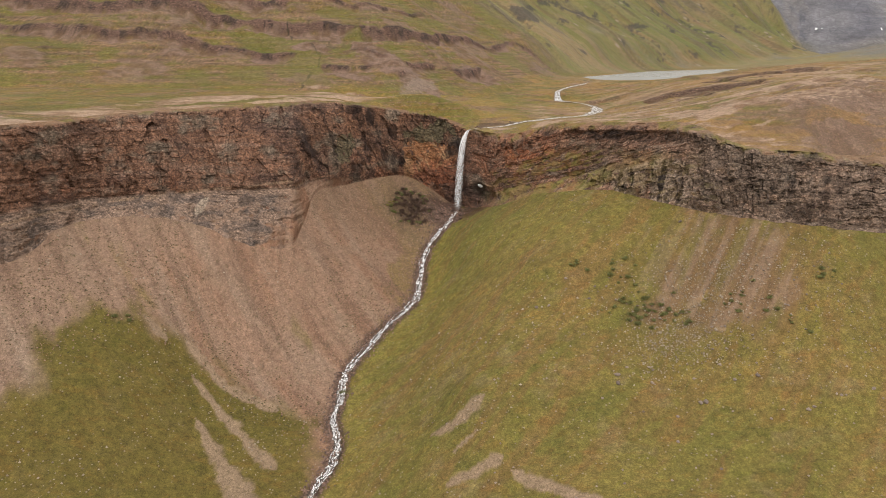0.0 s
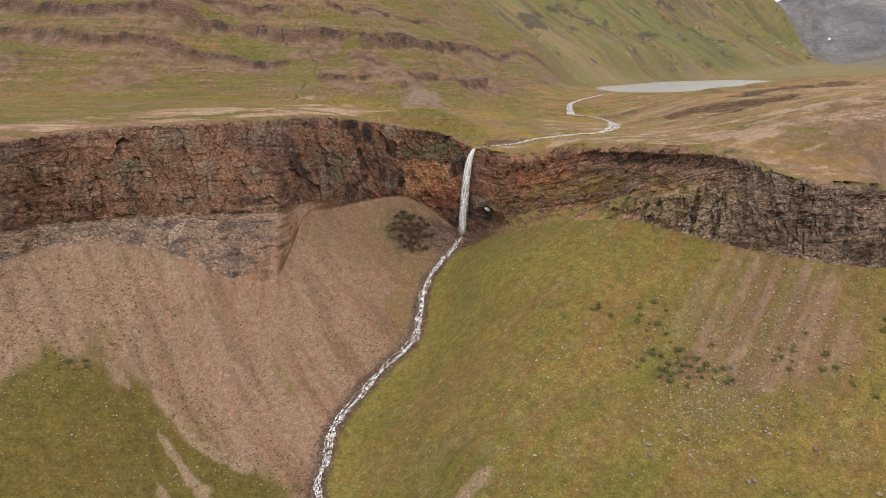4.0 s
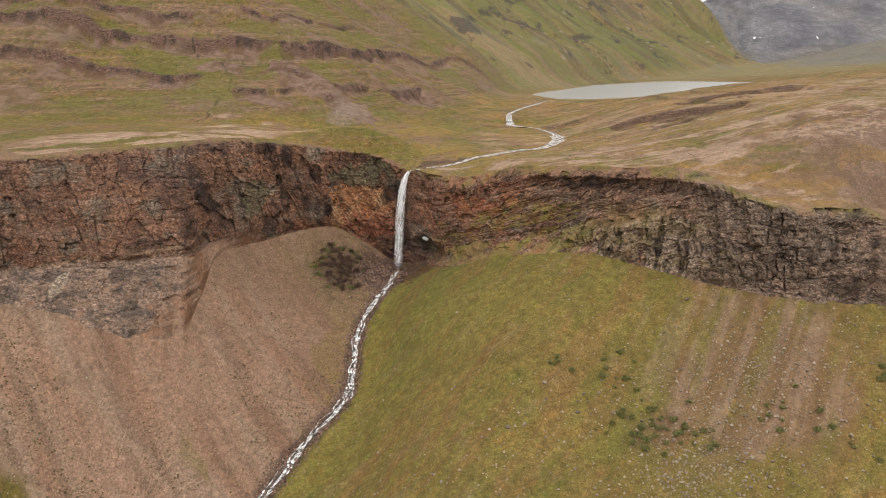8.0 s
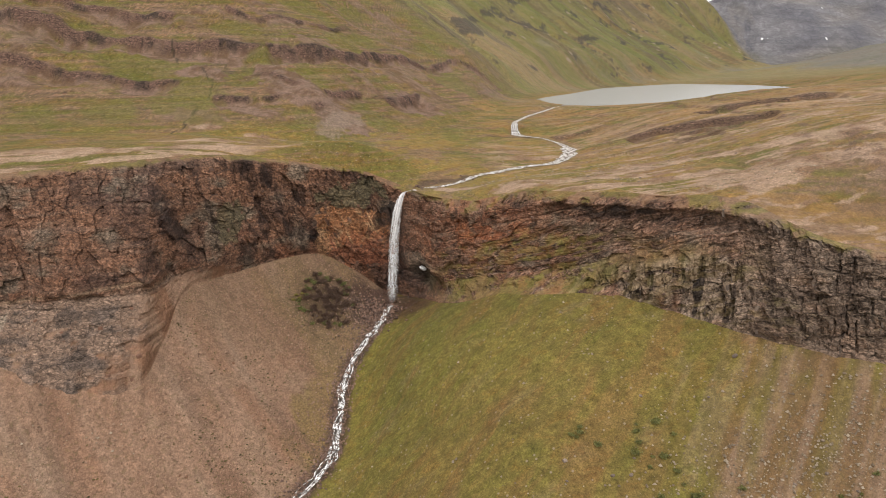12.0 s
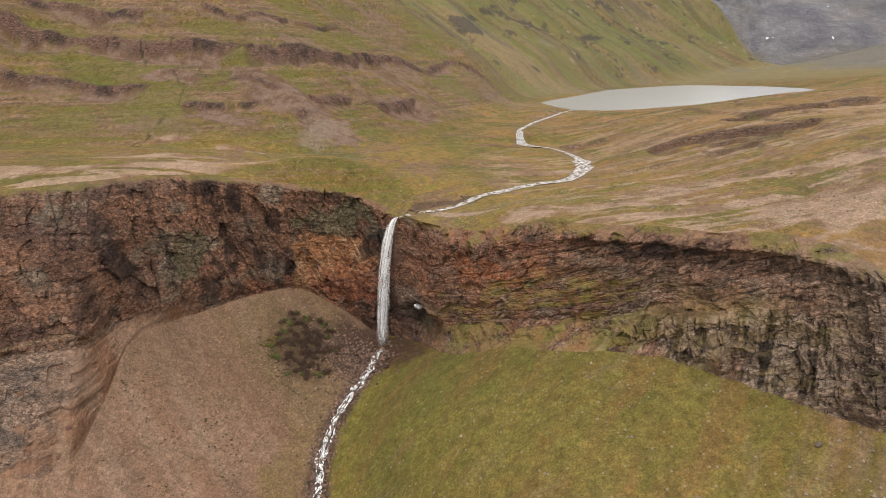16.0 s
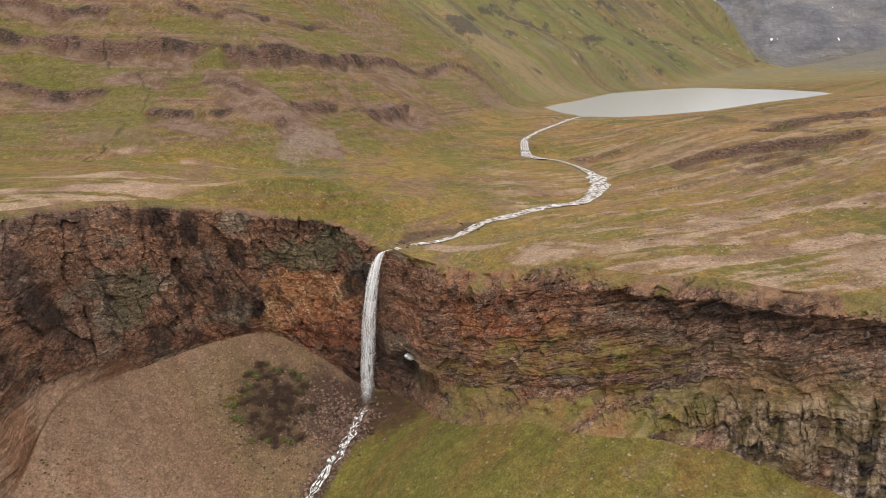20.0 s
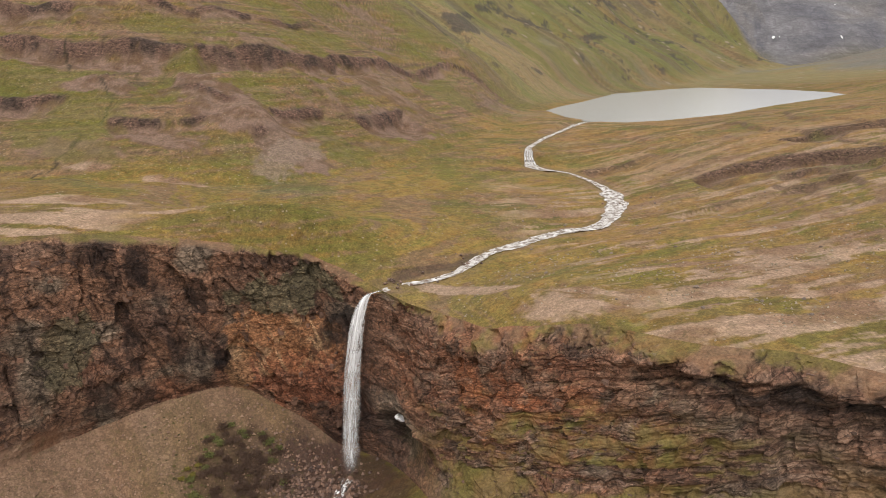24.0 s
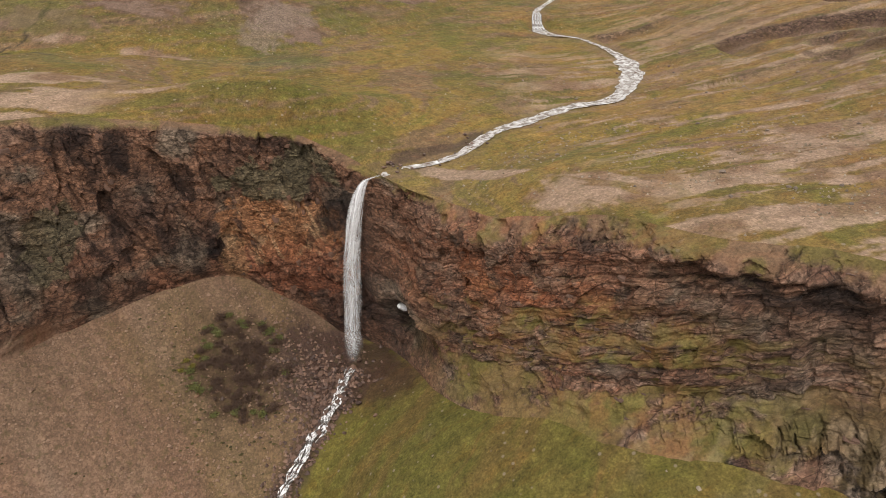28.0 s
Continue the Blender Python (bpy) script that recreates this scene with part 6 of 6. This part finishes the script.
scatter("plateau_stones", xs[ok], ys[ok], r.uniform(0.15, 0.5, ok.sum()), PALE_CHIPS, 16, "pale stones scattered on the heath", "stones")


# ---- shrubs ----
def shrub(seed, leaf, wide, tall, leaves):
    """Willow scrub: a few stems under a ragged crown of small leaves."""
    rg = random.Random(seed)
    ob = tagged(new("shrub"), "low dark green willow shrub on the slope", "shrub")
    tips = []
    for _ in range(6):
        bm = bmesh.new()
        a, lean = rg.uniform(0, 6.28), rg.uniform(0.2, 0.9)
        base, top = Vector((rg.uniform(-0.1, 0.1), rg.uniform(-0.1, 0.1), -0.1)), Vector((math.cos(a) * wide * 0.4 * lean, math.sin(a) * wide * 0.4 * lean, tall * rg.uniform(0.5, 0.9)))
        ring = []
        for p, w in ((base, 0.04), (base.lerp(top, 0.5) + Vector((0, 0, 0.06)), 0.028), (top, 0.012)):
            ring.append([bm.verts.new(p + Vector((math.cos(q) * w, math.sin(q) * w, 0))) for q in (0, 1.57, 3.14, 4.71)])
        for lo, hi in zip(ring[:-1], ring[1:]):
            for k in range(4):
                bm.faces.new((lo[k], lo[(k + 1) % 4], hi[(k + 1) % 4], hi[k]))
        me = bpy.data.meshes.new("stem")
        bm.to_mesh(me)
        bm.free()
        me.materials.append(STEM)
        part("stem", me, ob)
        tips.append(top)
    co, faces = [], []
    for k in range(leaves):
        tip = rg.choice(tips)
        c = tip * rg.uniform(0.35, 1.15) + Vector((rg.gauss(0, wide * 0.17), rg.gauss(0, wide * 0.17), rg.gauss(0, tall * 0.16)))
        c.z = max(c.z, 0.02)
        d = Vector((rg.gauss(0, 1), rg.gauss(0, 1), rg.gauss(0.4, 0.6))).normalized()
        e = d.cross(Vector((rg.gauss(0, 1), rg.gauss(0, 1), rg.gauss(0, 1)))).normalized()
        l, w = rg.uniform(0.09, 0.2), rg.uniform(0.05, 0.1)
        n = len(co)
        co += [c - d * l, c + e * w, c + d * l, c - e * w]
        faces.append((n, n + 1, n + 2, n + 3))
    me = bpy.data.meshes.new("crown")
    me.from_pydata(co, [], faces)
    me.materials.append(leaf)
    part("crown", me, ob)
    return ob


kinds = [shrub(801, LEAF, 2.0, 0.9, 420), shrub(802, LEAF, 1.6, 0.8, 380), shrub(803, LEAF, 2.4, 0.8, 460)]
yellow = shrub(804, LEAF_YELLOW, 1.6, 0.7, 360)
tagged(yellow, "yellow-green leafy shrub at the edge of the thicket")
spots = [(66, 235, 5, 3), (73, 235, 4, 2), (79, 232, 6, 3), (85, 230, 5, 3), (70, 248, 2.5, 8), (76, 238, 3, 4), (104, 226, 5, 3), (119, 217, 5, 3), (133, 229, 3, 3), (55, 255, 4, 2), (-112, 257, 4, 3), (-33, 253, 2, 2)]
counts = [7, 7, 10, 8, 14, 10, 10, 5, 5, 5, 4, 3]
for (cx, cy, sx, sy), n in zip(spots, counts):
    for _ in range(n):
        x, y = rng.gauss(cx, sx * 0.9), rng.gauss(cy, sy * 1.0)
        src = rng.choice(kinds)
        z = stand(x, y)
        m = pose(x, y, z - 0.03, 0, 0, rng.uniform(0, 360))
        ob = copy_thing(src, m)
        s = rng.uniform(0.5, 1.25)
        ob.scale = (s, s, s)
        tagged(ob, group="willow shrubs")
dark = shrub(805, LEAF_BROWN, 2.2, 1.2, 460)
tagged(dark, "dark brown leafless-looking willow shrub in a thicket", group="thicket by the waterfall")
green = shrub(806, LEAF, 2.0, 1.0, 420)
tagged(green, "low green willow shrub at the thicket's edge", group="thicket by the waterfall")
for k in range(120):
    a, q = rng.uniform(0, 6.283), rng.uniform(0, 1) ** 0.6
    x, y = -8 + 10.5 * q * math.cos(a), 362 + 10.5 * q * math.sin(a)
    if y > foot_y[np.searchsorted(cols, FAN[0] + (x - FAN[0]) * 740 / (y + 400))] - 2:
        continue
    ob = copy_thing(green if q > 0.7 and rng.random() < 0.6 else dark, pose(x, y, stand(x, y) - 0.05, 0, 0, rng.uniform(0, 360)))
    k = rng.uniform(0.6, 1.3)
    ob.scale = (k, k, k)
dark.matrix_basis = pose(-8, 362, stand(-8, 362) - 0.05)
green.matrix_basis = pose(-2, 366, stand(-2, 366) - 0.05)
for x, y in ((-19, 362.5), (-18, 361.5), (-20, 360.5), (52, 318)):
    copy_thing(yellow, pose(x, y, stand(x, y) - 0.03, 0, 0, rng.uniform(0, 360)))
for k, ob in enumerate((*kinds, yellow)):
    x, y = ((69, 240), (76, 229), (88, 227), (-17, 363.5))[k]
    ob.matrix_basis = pose(x, y, stand(x, y) - 0.03)
    tagged(ob, group="willow shrubs")

# ---- old snow ----
me = stone_mesh("snow_patch", 61, SNOW, 0.9, 0.9, 3)
ob = tagged(new("snow_patch", me), "dirty white snow remnant wedged under the cliff", "snow patch")
ob.matrix_world = pose(27.4, 364.2, -63.3, 10, 25, 20) @ Matrix.Diagonal((2.9, 2.8, 2.0, 1))
for x, y, w, h in ((876, 1664, 3, 2), (889, 1664, 1.2, 1), (1010, 1640, 1.6, 4), (1075, 1770, 1.6, 1.6)):
    bm = bmesh.new()
    pts = []
    for k in range(18):
        a = k / 18 * 6.283
        q = 1 + 0.35 * noise.noise(Vector((math.cos(a) * 2, math.sin(a) * 2, x)))
        px, py = x + w * q * math.cos(a), y + h * q * math.sin(a)
        pts.append(bm.verts.new((px, py, stand(px, py) + 0.9)))
    mid = bm.verts.new((x, y, stand(x, y) + 1.6))
    for a, b in zip(pts, pts[1:] + pts[:1]):
        bm.faces.new((a, b, mid))
    skirt = [bm.verts.new(v.co - Vector((0, 0, 2))) for v in pts]
    for k in range(18):
        bm.faces.new((pts[k], skirt[k], skirt[(k + 1) % 18], pts[(k + 1) % 18]))
    me = bpy.data.meshes.new("snow_patch")
    bm.to_mesh(me)
    bm.free()
    me.materials.append(SNOW)
    tagged(new("snow_patch", me), "small white snow patch on the grey mountain", "snow patch", "snow on the mountain")


# ---- blocks and slabs that stand out of the cliffs ----
def block_mesh(name, seed, material, size):
    """An angular piece of bedded rock with broken corners."""
    bm = bmesh.new()
    bmesh.ops.create_cube(bm, size=1.0)
    bmesh.ops.subdivide_edges(bm, edges=bm.edges[:], cuts=1, use_grid_fill=True)
    rg = random.Random(seed)
    for v in bm.verts:
        corner = sum(abs(c) > 0.4 for c in v.co)
        v.co = Vector([c * (1 - 0.16 * (corner == 3)) + rg.uniform(-0.10, 0.10) for c in v.co])
        v.co = Vector([c * s for c, s in zip(v.co, size)])
    me = bpy.data.meshes.new(name)
    bm.to_mesh(me)
    bm.free()
    me.materials.append(material)
    return me


WALL_RED = rock_material("wall_block_red", srgb(106, 80, 66), srgb(150, 110, 88))
WALL_BROWN = rock_material("wall_block_brown", srgb(100, 78, 66), srgb(146, 114, 96))
WALL_GREY = rock_material("wall_block_grey", srgb(98, 84, 74), srgb(146, 126, 110))
rg = random.Random(21)
sets = {"west": [block_mesh("rock_block", 900 + k, WALL_RED, (1.0, 0.8, rg.uniform(0.8, 1.5))) for k in range(5)],
        "east": [block_mesh("rock_slab", 910 + k, WALL_BROWN, (rg.uniform(1.4, 2.4), 0.9, rg.uniform(0.35, 0.6))) for k in range(5)],
        "crag": [block_mesh("rock_column", 920 + k, WALL_GREY, (0.8, 0.8, rg.uniform(1.4, 2.2))) for k in range(5)]}
for kind, wall, lo, hi, count, smallest, largest in (("west", WALL_WEST, -95, 20, 120, 0.6, 1.6), ("east", WALL_EAST, 30, 92, 100, 0.45, 1.0), ("crag", WALL_EAST, 92, 140, 60, 0.5, 1.1)):
    c0, c1 = np.searchsorted(x1, lo), np.searchsorted(x1, hi)
    for _ in range(count):
        c, k = rg.randrange(c0, c1), rg.randrange(8, NK - 10)
        size = rg.uniform(smallest, largest)
        out = Vector((nx[c], ny[c], 0)).normalized()
        p = Vector((xk[k, c], yk[k, c], zk[k, c])) - out * size * 0.40
        ob = new(sets[kind][0].name.split(".")[0], rg.choice(sets[kind]))
        ob.parent = wall
        turn = math.atan2(out.y, out.x) - math.pi / 2 + rg.gauss(0, 0.25)
        ob.matrix_basis = Matrix.Translation(p) @ Euler((rg.gauss(0, 0.12), rg.gauss(0.05, 0.10), turn)).to_matrix().to_4x4() @ Matrix.Diagonal((size, size, size, 1))
